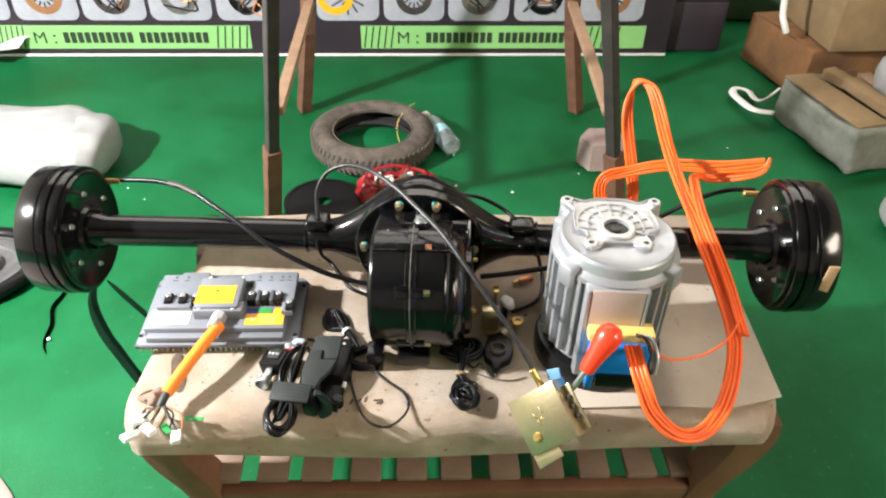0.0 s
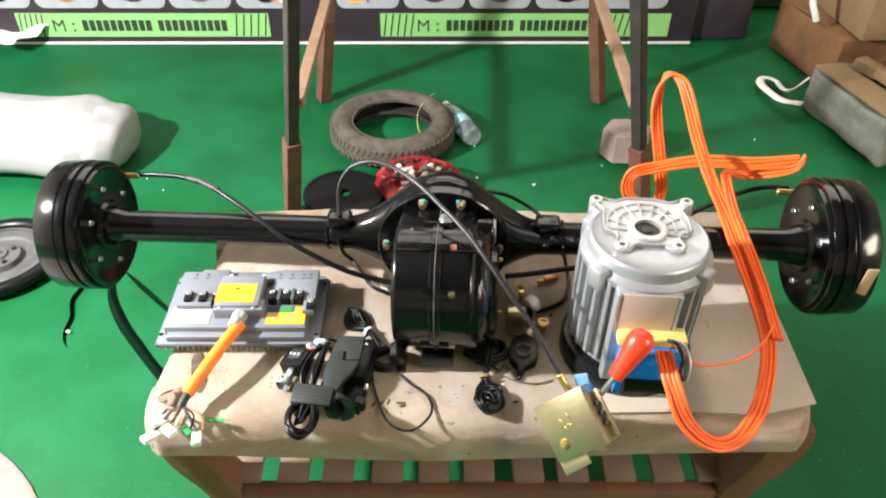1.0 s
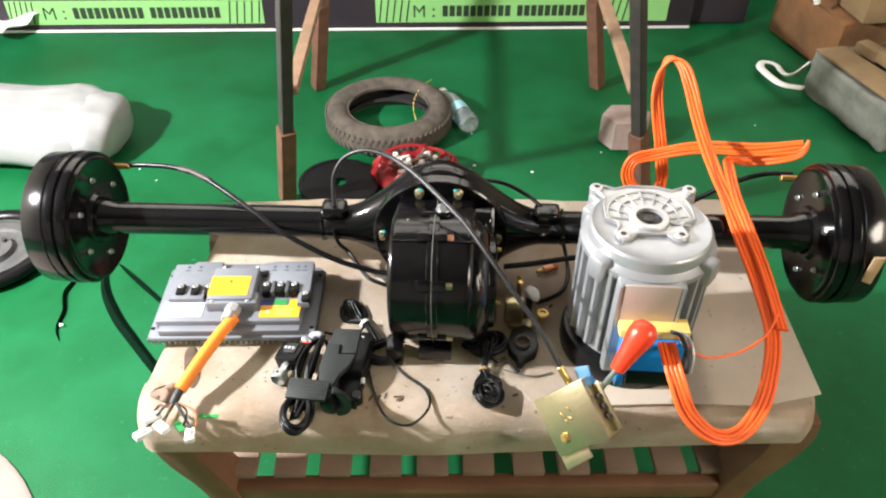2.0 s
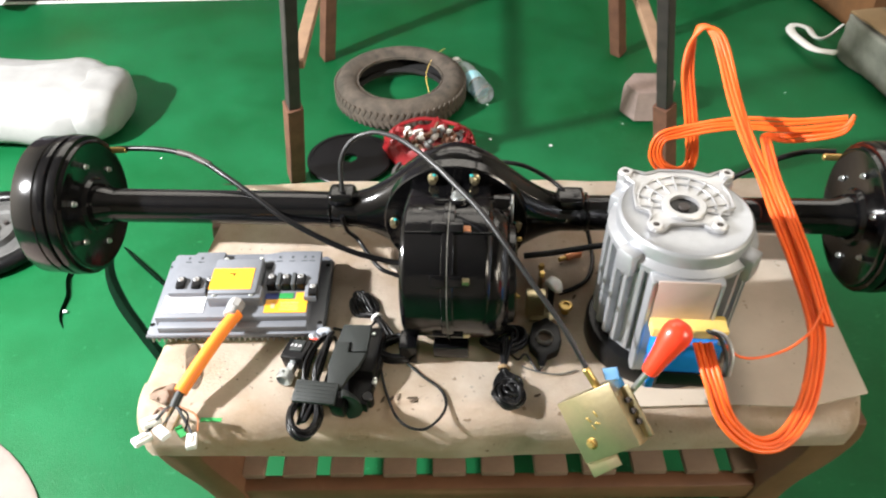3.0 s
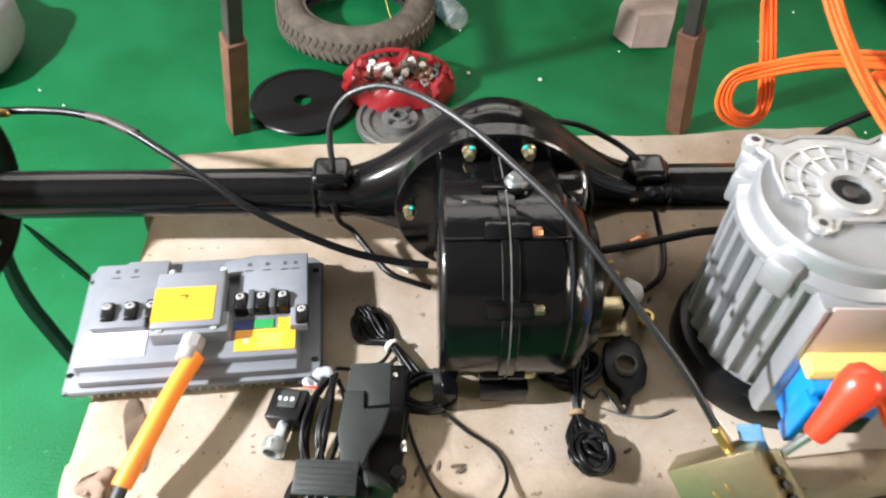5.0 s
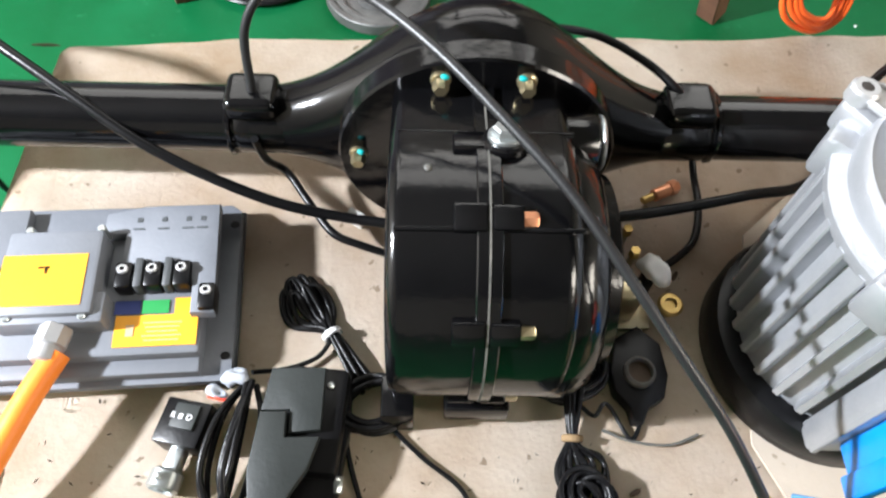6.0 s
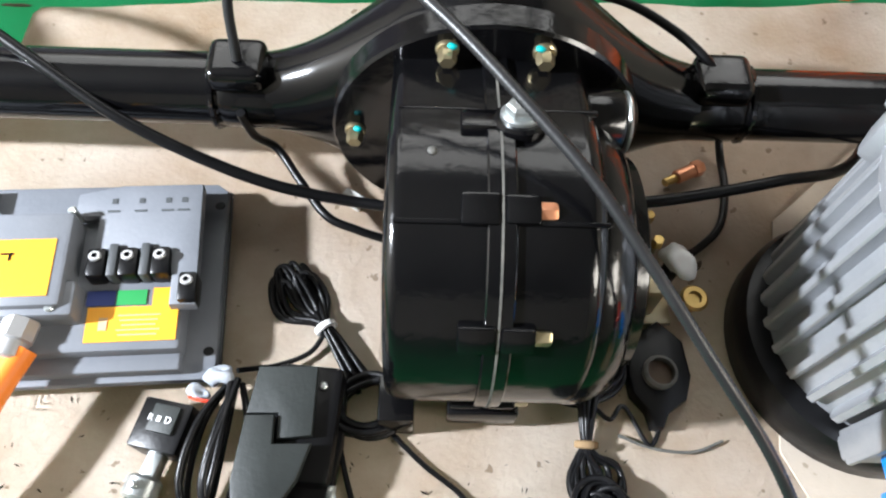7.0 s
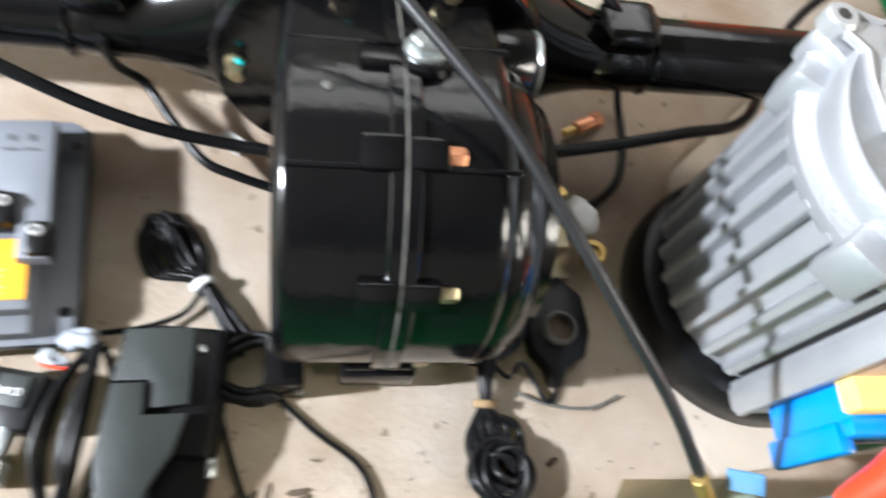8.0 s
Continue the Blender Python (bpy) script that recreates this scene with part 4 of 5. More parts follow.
def build_pedal():
    p = thing("accelerator_pedal", pose(-0.08, 1.06, TOP, 0, 0, 0), "dark plastic accelerator pedal unit with a ribbed tread", "pedal")
    part("base", prism([(-0.02, -0.045), (0.03, -0.06), (0.044, 0.02), (0.046, 0.07), (-0.02, 0.072), (-0.028, 0.0)], 0.0, 0.018, 0.003), "rubber", p, "black moulded base")
    part("housing", box(0.05, 0.085, 0.03, (0.016, 0.03, 0.018), 0.006, 2, rot=pose(0, 0, 0, 0, 0, -6)), "rubber", p)
    part("top_cover", prism([(-0.022, 0.034), (0.0, 0.034), (0.0, 0.016), (0.024, 0.018), (0.026, 0.068), (-0.016, 0.068)], 0.034, 0.040, 0.0015), "plastic", p, "dark grey-green cover")
    arm = prism([(-0.022, 0.032), (-0.002, 0.032), (-0.002, 0.012), (0.024, 0.012), (0.016, -0.012), (0.004, -0.03), (-0.004, -0.052), (-0.024, -0.048), (-0.028, -0.012)], 0.036, 0.044, 0.002)
    part("arm", arm, "plastic", p, "dark grey-green pedal arm")
    tread = box(0.060, 0.034, 0.0065, (-0.037, -0.062, 0.047), 0.002, 2, rot=pose(0, 0, 0, 6, 0, -5))
    for k in range(6):
        tread = box(0.054, 0.0016, 0.0012, (-0.037, -0.076 + 0.0056 * k, 0.0505 + 0.0006 * (k - 3)), 0.0004, 1, tread, pose(0, 0, 0, 6, 0, -5))
    part("tread", tread, "plastic", p, "ribbed dark tread pad")
    skirt = [Vector((0.0 + 0.012 * math.sin(a), -0.062 - 0.004 * math.cos(a), 0.028 + 0.024 * math.cos(a))) for a in [math.pi * k / 12 for k in range(13)]]
    part("tread_skirt", sweep(skirt, 0.004, 8, flat=(0.005, 0.017)), "plastic", p)
    part("skirt_block", box(0.022, 0.022, 0.036, (-0.008, -0.064, 0.02), 0.006, 2, rot=pose(0, 0, 0, 10, 0, -12)), "rubber", p)
    part("mount_lug", rod(0.009, 0, 0.02, 16, c=(0.03, -0.046, 0), bev=0.002), "rubber", p)
    part("screw", rod(0.003, 0.03, 0.036, 10, c=(0.03, 0.055, 0)), "steel", p)
    part("spring", sweep([Vector((0.036, -0.012 - 0.0002 * i, 0.014)) + 0.004 * Vector((math.cos(i * 0.8), 0, math.sin(i * 0.8))) for i in range(60)], 0.0009, 5), "steel", p)
    s = thing("drive_switch", pose(-0.158, 1.088, TOP, 0, -10, -15), "small black drive selector switch with white letters", "switch")
    b = part("body", box(0.038, 0.036, 0.026, (0, 0, 0.016), 0.002), "rubber", s)
    part("rocker", box(0.02, 0.02, 0.004, (0.002, 0.004, 0.030), 0.001), "plastic", s)
    for k, ch in enumerate("R D"):
        if ch == " ":
            part("print_bar", box(0.003, 0.0038, 0.0005, (-0.0005 + 0.0, 0.003, 0.0325)), "paper", s)
            continue
        cu = bpy.data.curves.new("letter", "FONT")
        cu.body, cu.size, cu.extrude = ch, 0.0068, 0.0002
        ob = new("letter", cu)
        dg = bpy.context.evaluated_depsgraph_get()
        me = bpy.data.meshes.new_from_object(ob.evaluated_get(dg))
        bpy.data.objects.remove(ob)
        me.materials.clear()
        me.materials.append(M["paper"])
        share("letter", me, s, pose(-0.009 + 0.0065 * k, 0.001, 0.0323))
    cl = part("clamp", ring(0.0095, 0.0125, -0.008, 0.008, 24, "y", (-0.002, -0.042, 0.0135)), "steel", s, "chrome handlebar clamp")
    part("clamp_neck", box(0.012, 0.022, 0.012, (0.0, -0.026, 0.014), 0.002), "steel", s)
    part("clamp_screw", rod(0.003, 0.02, 0.03, 10, c=(-0.002, -0.042, 0)), "steel", cl)
    # the bundled lead between switch and pedal
    wb = thing("switch_wire_bundle", pose(-0.118, 1.06, TOP), "bundle of glossy black wires tied into loops", "wire bundle", "wire bundles")
    rnd = random.Random(4)
    for k in range(9):
        dx, z = -0.012 + 0.003 * k, 0.008 + 0.004 * (k % 4)
        bow = rnd.uniform(-0.012, 0.006)
        pts = [Vector((dx * 0.4 + 0.002, 0.062, z + 0.008)), Vector((dx + bow, 0.03, z + 0.02)), Vector((dx - 0.006 + bow * 1.3, -0.01, z + 0.016 + rnd.uniform(-0.004, 0.004))), Vector((dx * 0.8 - 0.012, -0.045, z)), Vector((dx * 0.5 - 0.02, -0.085, 0.004 + 0.001 * k))]
        part("wire", sweep(spline(pts, 6), 0.0026, 7), "rubber", wb, angle=80)
    coil(wb, (-0.018, -0.075, 0.0), 0.024, 0.032, 9, 0.0027, 0.1, 3)
    part("blue_tie", blob(0.010, 0.006, 0.005, 0.007, 130, 1, 3, c=(-0.008, 0.066, 0.026)), "film", wb, "crumpled pale plastic tie")
    part("pink_tie", blob(0.008, 0.005, 0.004, 0.006, 140, 7, 3, c=(-0.022, 0.052, 0.026)), "film", wb, "crumpled pale plastic tie")
    part("red_wire", sweep(spline([(-0.028, 0.05, 0.026), (-0.018, 0.046, 0.03), (-0.01, 0.046, 0.028)], 5), 0.0012, 6), "red", wb)


build_pedal()


def fan_bundle(name, m, top, tie, low, n, tie_mat, label, seed):
    """A folded wire bundle: loose loops on one side of the tie, strands on the other."""
    t = thing(name, m, label, "wire bundle", "wire bundles")
    rnd = random.Random(seed)
    top, tie, low = Vector(top), Vector(tie), Vector(low)
    side = Vector((0, 0, 1)).cross((top - tie).normalized())
    for k in range(n):
        w_ = rnd.uniform(0.2, 1.0) * 0.016
        o = side * rnd.uniform(-0.012, 0.012)
        z0 = rnd.uniform(0.0, 0.014)
        j = Vector((rnd.uniform(-1, 1), rnd.uniform(-1, 1), 0)) * 0.002
        tip = top + o + (top - tie) * rnd.uniform(-0.2, 0.08) + Vector((0, 0, z0))
        pts = [low + j * 3 + side * (0.01 * (k / n - 0.5)) + Vector((0, 0, 0.004 + 0.002 * (k % 4))), tie + j + Vector((0, 0, 0.005 + 0.002 * (k % 4))), (tie + tip) / 2 + side * w_ + o * 0.5, tip + side * w_ * 0.5, tip - side * w_ * 0.5, (tie + tip) / 2 - side * w_ * 0.5 + o * 0.5, tie - j + Vector((0, 0, 0.006))]
        for p in pts:
            p.z = max(p.z, 0.0027)
        part("wire", sweep(spline(pts, 6), 0.0023, 6), "rubber", t, angle=80)
    d = (low - tie).normalized()
    part("tie", lathe([(0.0075, -0.003), (0.009, -0.002), (0.009, 0.002), (0.0075, 0.003)], 16, m=Matrix.Translation(tie + Vector((0, 0, 0.0085))) @ d.to_track_quat("Z", "Y").to_matrix().to_4x4()), tie_mat, t, "pale band round the wires")
    return t


b1 = fan_bundle("wire_bundle", pose(-0.053, 1.17, TOP), (-0.03, 0.048, 0), (0, 0, 0), (0.026, -0.045, 0), 15, "white", "folded black wire bundle held by a white tie", 5)
coil(b1, (0.034, -0.063, 0.0), 0.03, 0.024, 8, 0.0027, 0.3, 8)
part("loop_wire", sweep(spline([(0.05, -0.08, 0.003), (0.075, -0.105, 0.003), (0.106, -0.132, 0.003), (0.112, -0.165, 0.003), (0.085, -0.197, 0.003), (0.05, -0.185, 0.003), (0.026, -0.135, 0.003), (0.012, -0.08, 0.004), (0.009, -0.04, 0.006)], 8), 0.0021, 7), "rubber", b1)
part("lead", sweep(spline([(0.0, -0.004, 0.008), (-0.012, -0.02, 0.006), (-0.035, -0.032, 0.012), (-0.06, -0.042, 0.03)], 8), 0.0021, 7), "rubber", b1)
b2_ = fan_bundle("wire_bundle", pose(0.143, 1.077, TOP), (0.008, -0.042, 0), (0, 0, 0), (0.004, 0.05, 0.012), 12, "cardpale", "folded black wire bundle held by a cream rubber band", 9)
coil(b2_, (0.0, 0.055, 0.0), 0.036, 0.024, 7, 0.0024, 0.2, 10)
coil(b2_, (0.006, -0.048, 0.0), 0.021, 0.022, 8, 0.0027, 0.1, 12)
coil(b2_, (0.006, -0.046, 0.001), 0.012, 0.015, 7, 0.0027, 0.4, 21)
coil(b2_, (0.0, 0.055, 0.001), 0.024, 0.015, 5, 0.0024, 0.5, 22)
part("loop_wire", sweep(spline([(0.01, 0.03, 0.004), (0.022, 0.02, 0.004), (0.034, 0.03, 0.004), (0.05, 0.0, 0.003), (0.062, 0.025, 0.003), (0.05, 0.045, 0.006)], 7), 0.0019, 7), "rubber", b2_)
rg = thing("throttle_sensor", pose(0.205, 1.13, TOP, 0, 0, -8), "black ring-shaped sensor lying on the board", "sensor")
part("body", prism([(0.0, 0.045), (-0.02, 0.03), (-0.024, 0.0), (-0.02, -0.018), (-0.008, -0.03), (-0.004, -0.042), (0.004, -0.042), (0.008, -0.03), (0.022, -0.018), (0.026, 0.002), (0.02, 0.03)], 0.0, 0.014, 0.003), "rubber", rg)
part("sleeve", ring(0.0105, 0.0135, 0.010, 0.021, 28), "gasket", rg, "dark ring sleeve")
part("bore", rod(0.0105, 0.0142, 0.0146, 24, bev=0.0001), "stain", rg)
cord("hook_wire", [(0.17, 1.085, TOP + 0.003), (0.195, 1.075, TOP + 0.003), (0.225, 1.072, TOP + 0.003), (0.25, 1.08, TOP + 0.003)], 0.0012, "gasket", "thin bent wire offcut on the board", "wire")

# stains on the board
for k, (x, y, l, a_) in enumerate(((-0.03, 1.022, 0.007, 70), (-0.018, 1.024, 0.006, 60), (-0.008, 1.027, 0.007, 75), (0.012, 1.026, 0.009, 5), (0.014, 1.021, 0.006, 20), (-0.37, 1.51, 0.016, 0), (0.19, 1.035, 0.006, 30), (0.26, 1.23, 0.006, 60))):
    bm = blob(l, 0.0022, 0.0006, 0.0008, 300, k, 2)
    solo("board_mark", bm, "stain", "dark scratch mark on the beige board", "mark", pose(x, y, TOP + 0.001, 0, 0, a_), "board marks")
rnd = random.Random(77)
bm = bmesh.new()
for k in range(170):
    x, y = rnd.choice(((0.12, 1.03), (0.2, 1.0), (0.0, 1.05), (-0.25, 1.06), (0.45, 1.06), (0.1, 1.42)))
    x, y, a_, l = x + rnd.gauss(0, 0.07), y + rnd.gauss(0, 0.035), rnd.uniform(0, math.pi), rnd.uniform(0.0008, 0.0032)
    c, s_, w_ = math.cos(a_) * l, math.sin(a_) * l, rnd.uniform(0.12, 0.35)
    if y > 1.02:
        bm.faces.new([bm.verts.new((x + p * c - q * w_ * s_, y + p * s_ + q * w_ * c, TOP + 0.0024)) for p, q in ((1, 0), (0, 1), (-1, 0), (0, -1))])
bmesh.ops.solidify(bm, geom=list(bm.faces), thickness=0.0006)
solo("board_scratches", bm, "stain", "scattered tiny dark nicks in the beige board", "scratches", kind="stuff")
solo("dirt_patch", roughen(blob(0.012, 0.045, 0.0006, 0.004, 40, 3, 3), 0.001, 60), "stain", "dark greasy smudge on the board", "stain", pose(-0.318, 1.075, TOP + 0.001, 0, 0, 18))
solo("crumpled_scrap", blob(0.02, 0.016, 0.004, 0.009, 70, 5, 3), "slat", "crumpled brown scrap beside the plugs", "scrap", pose(-0.346, 1.02, TOP + 0.004, 0, 0, 20))


# ---- floor behind the table ----
def beam(a, b, w_, material, parent, name, label=""):
    a, b = Vector(a), Vector(b)
    m = Matrix.Translation((a + b) / 2) @ (b - a).to_track_quat("Z", "Y").to_matrix().to_4x4()
    return part(name, box(w_[0], w_[1], (b - a).length, (0, 0, 0), 0.002, 1), material, parent, label, m)


def build_stand():
    s = thing("trestle_stand", pose(0.1, 2.4, 0), "rusty and black welded steel trestle stand with splayed legs", "stand")
    o = Vector((0.1, 2.4, 0))
    legs = (((-0.405, 2.08, 0), (-0.35, 1.972, 0.308), (-0.215, 1.74, 1.12)), ((0.634, 2.055, 0), (0.563, 1.992, 0.308), (0.38, 1.77, 1.12)), ((-0.42, 2.775, 0), (-0.365, 2.7, 0.345), (-0.26, 2.5, 1.12)), ((0.608, 2.825, 0), (0.539, 2.75, 0.353), (0.42, 2.52, 1.12)))
    for k, (a, j, t) in enumerate(legs):
        a, j, t = Vector(a) - o, Vector(j) - o, Vector(t) - o
        leg = beam(a, j, (0.042, 0.042), "rust", s, "leg_sleeve", "rust-brown square leg sleeve")
        beam(j - (t - j) * 0.01, t, (0.03, 0.03) if k < 2 else (0.04, 0.04), "darksteel" if k < 2 else "rust", s, "leg_post", "dark steel leg post")
    q = [Vector(l[2]) - o for l in legs]
    # Rails out of view at a guessed height, added for their shadows.
    for a, b in ((0, 1), (2, 3), (0, 2), (1, 3)):
        beam(q[a], q[b], (0.035, 0.035), "darksteel", s, "unseen_top_rail")
    beam(Vector((-0.318, 1.95, 0.43)) - o, Vector((-0.342, 2.66, 0.455)) - o, (0.03, 0.022), "palewood", s, "side_brace", "pale wooden side brace")
    beam(Vector((0.527, 1.97, 0.44)) - o, Vector((0.522, 2.71, 0.455)) - o, (0.03, 0.022), "palewood", s, "side_brace", "pale wooden side brace")


build_stand()


def build_tyre():
    t = thing("scooter_tyre", pose(-0.137, 2.50, 0, 0, 0, 0), "dusty black scooter tyre lying flat on the carpet", "tyre")
    prof = [(0.137, 0.022), (0.15, 0.008), (0.175, 0.002), (0.196, 0.012), (0.207, 0.03), (0.209, 0.05), (0.207, 0.07), (0.196, 0.088), (0.175, 0.098), (0.15, 0.092), (0.137, 0.08), (0.133, 0.076)]
    part("carcass", lathe(prof, 72), "tyre", t, angle=60)
    part("inner_liner", lathe([(0.133, 0.076), (0.142, 0.066), (0.17, 0.078), (0.192, 0.066), (0.197, 0.05), (0.192, 0.03), (0.17, 0.02), (0.142, 0.034), (0.134, 0.026), (0.137, 0.022)], 72), "tyre_in", t, "inner liner coloured dark for the shade in the hollow")
    part("bead", ring(0.132, 0.1375, 0.073, 0.0825, 60, bev=0.0015), "tyre", t)
    me = mesh_of("tread_block", box(0.006, 0.011, 0.026, (0, 0, 0), 0.0015, 1), "tyre")
    for k in range(64):
        a = 2 * math.pi * k / 64
        for z, tw in ((0.034, 25), (0.066, -25)):
            share("tread_block", me, t, pose(0.2075 * math.cos(a), 0.2075 * math.sin(a), z) @ pose(0, 0, 0, 0, 0, math.degrees(a)) @ pose(0, 0, 0, tw, 0, 0))
    return t


build_tyre()
bo = thing("water_bottle", pose(0.09, 2.575, 0.034, 0, 0, 0), "clear plastic water bottle lying on the carpet", "bottle")
bm_axis = look((0, 0, 0), (-0.05, 0.11, 0.0))
part("bottle_body", lathe([(0, 0.115), (0.028, 0.113), (0.033, 0.105), (0.033, 0.06), (0.031, 0.055), (0.033, 0.05), (0.033, 0.0), (0.031, -0.005), (0.033, -0.01), (0.033, -0.05), (0.026, -0.08), (0.014, -0.1), (0.0135, -0.115), (0, -0.116)], 28, m=bm_axis), "clear", bo)
part("bottle_cap", rod(0.016, -0.132, -0.113, 20, m=bm_axis), "white", bo, "white screw cap")
part("bottle_label", ring(0.0325, 0.0337, 0.0, 0.045, 28, m=bm_axis, bev=0.0003), "bottlelabel", bo, "faded pale blue label band")
solo("straw", sweep(spline([(0.0, 0.08, 0.088), (-0.022, 0.04, 0.092), (-0.045, 0.0, 0.082), (-0.058, -0.045, 0.05), (-0.035, -0.13, 0.004)], 8), 0.0011, 6), "foam", "thin yellow straw leaning in the tyre", "straw", pose(0.0, 2.60, 0))
solo("paving_stone", roughen(prism([(0.08, 0.0), (0.045, 0.062), (-0.035, 0.068), (-0.082, 0.01), (-0.06, -0.058), (0.04, -0.066)], 0.0, 0.1, 0.012), 0.006, 25), "stone", "pinkish hexagonal stone block on the carpet", "stone", pose(0.645, 2.455, 0, 0, 0, 10))
# dark disc with a hole, near the stand
dk = thing("rubber_disc", pose(-0.262, 2.165, 0.004), "flat black rubber disc with a centre hole", "disc")
part("disc", ring(0.021, 0.125, 0.0, 0.006, 56, bev=0.002), "rubber", dk)
part("disc_rim", ring(0.112, 0.124, 0.006, 0.008, 56, bev=0.001), "rubber", dk)


def build_rotor(m, label, r, mat_="rotor"):
    t = thing("brake_rotor", m, label, "wheel hub", "grey metal discs on the floor")
    part("disc", lathe([(0, 0.0), (r, 0.0), (r, 0.014), (r - 0.006, 0.018), (r * 0.72, 0.018), (r * 0.68, 0.010), (r * 0.45, 0.010), (r * 0.42, 0.026), (r * 0.2, 0.028), (r * 0.18, 0.034), (0.014, 0.034), (0.014, 0.02), (0, 0.02)], 48), mat_, t)
    part("outer_rim", ring(r - 0.008, r + 0.002, 0.004, 0.024, 48, bev=0.002), mat_, t)
    me = mesh_of("stud", rod(0.006, 0.026, 0.036, 10), "darksteel")
    for k in range(4):
        a = math.pi / 4 + math.pi / 2 * k
        share("stud", me, t, pose(r * 0.31 * math.cos(a), r * 0.31 * math.sin(a), 0))
    return t


build_rotor(pose(-0.03, 2.075, 0), "worn grey metal brake rotor lying under the red bag", 0.1)
build_rotor(pose(-1.15, 1.80, 0), "large grey metal wheel disc lying on the carpet", 0.13)
solo("rubber_tube", sweep([Vector((0.145 * math.cos(a), 0.145 * math.sin(a), 0.02)) for a in [2 * math.pi * k / 48 for k in range(48)]], 0.02, 10, closed=True), "rubber", "black rubber ring round the metal disc", "rubber ring", pose(-1.15, 1.80, 0))


# red bag of small metal parts, resting on the rotor
def build_bag():
    g = thing("parts_bag", pose(-0.03, 2.195, 0.0, 0, 0, 0), "torn red plastic bag full of small metal parts", "bag")
    bm = bmesh.new()
    seg = 60
    prof = ((0.98, 0.0), (1.04, 0.018), (1.0, 0.042), (0.93, 0.06), (0.83, 0.066), (0.77, 0.056), (0.72, 0.045))
    rows = []
    for j, (r, h) in enumerate(prof):
        row = []
        for k in range(seg):
            a = 2 * math.pi * k / seg
            c, s_ = math.cos(a), math.sin(a)
            q = r * (1 + 0.10 * noise.noise(Vector((c * 2.2, s_ * 2.2, 0.6 * j))) + 0.05 * noise.noise(Vector((c * 7, s_ * 7, j * 1.1))))
            z = h * (1 + 0.45 * noise.noise(Vector((c * 3, s_ * 3, 5))) + 0.35 * noise.noise(Vector((c * 9, s_ * 9, j))))
            row.append(bm.verts.new((0.128 * q * c, 0.082 * q * s_, max(0.0, z))))
        rows.append(row)
    for p, q in zip(rows, rows[1:]):
        for k in range(seg):
            bm.faces.new((p[k], p[(k + 1) % seg], q[(k + 1) % seg], q[k]))
    bm.faces.new(rows[-1])
    part("bag", bm, "redbag", g, angle=30)
    rnd = random.Random(11)
    for k in range(30):
        a, q = rnd.uniform(0, 2 * math.pi), math.sqrt(rnd.random())
        x, y = 0.085 * q * math.cos(a), 0.05 * q * math.sin(a)
        m = pose(x, y, 0.050 + rnd.uniform(0, 0.014), rnd.uniform(-50, 50), rnd.uniform(-50, 50), rnd.uniform(0, 180))
        kind = k % 4
        if kind == 0:
            part("metal_part", lathe([(0, 0), (0.012, 0), (0.0135, 0.003), (0.0135, 0.012), (0.008, 0.014), (0.008, 0.026), (0, 0.027)], 14), ("white", "rotor")[k % 8 // 4], g, "", m)
        elif kind == 1:
            part("metal_part", hexhead(0.011, 0.008, bm=rod(0.005, 0.0, 0.035, 10)), "rust", g, "", m)
        elif kind == 2:
            part("metal_part", ring(0.006, 0.0135, 0.0, 0.006, 18), "rotor", g, "", m)
        else:
            part("metal_part", box(0.03, 0.018, 0.012, (0, 0, 0), 0.003), ("white", "rust")[k % 8 // 4], g, "", m)
    part("torn_edge", sweep(spline([(-0.128, 0.0, 0.04), (-0.10, 0.05, 0.062), (-0.03, 0.078, 0.075), (0.05, 0.07, 0.07), (0.11, 0.035, 0.066), (0.13, -0.01, 0.05)], 8), 0.006, 7), "redbag", g)


build_bag()

# white sack at the side
sk = blob(1.0, 1.0, 1.0, 0.0, 1, 1, 5, 0.72)
for v in sk.verts:
    # long rounded roll with a slack waist, pulled in towards its end
    x = math.copysign(abs(v.co.x) ** 0.72, v.co.x)
    waist = 1 - 0.07 * math.exp(-((x - 0.18) / 0.22) ** 2) + 0.05 * math.exp(-((x - 0.62) / 0.12) ** 2)
    v.co = Vector((x * 0.385, v.co.y * 0.178 * waist, v.co.z * 0.108 * waist))
sk.normal_update()
roughen(sk, 0.012, 6, 4)
for v in sk.verts:
    # wrinkles along the wrap and sharp tucks round its end
    end = max(0.0, min(1.0, (v.co.x - 0.2) / 0.08))
    v.co.z += 0.004 * noise.noise(Vector((v.co.x * 9, v.co.y * 40, 3))) + 0.003 * noise.noise(Vector((v.co.x * 34 + v.co.y * 20, v.co.y * 12, 7)))
    v.co.x += end * 0.016 * noise.noise(Vector((2.0, math.atan2(v.co.z, v.co.y) * 2.2, 5)))
    v.co.z -= end * 0.010 * abs(noise.noise(Vector((v.co.x * 26, v.co.y * 9, 11))))
    v.co.z = max(v.co.z * 0.87 + 0.080, 0.0)
sack = thing("plastic_sack", pose(-1.355, 2.345, 0, 0, 0, -3), "bulging white plastic-wrapped sack lying on the carpet", "sack")
part("sack_body", sk, "sack", sack, angle=60)
cap = blob(0.080, 0.148, 0.082, 0.006, 9, 4, 4, 0.75, c=(0.318, 0, 0.084))
roughen(cap, 0.008, 22, 2)
for v in cap.verts:
    v.co.z = max(v.co.z, 0.0)
part("gathered_end", cap, "sack", sack, "gathered rounded end of the wrap", angle=50)
pp = bmesh.new()
bmesh.ops.create_grid(pp, x_segments=12, y_segments=12, size=0.5)
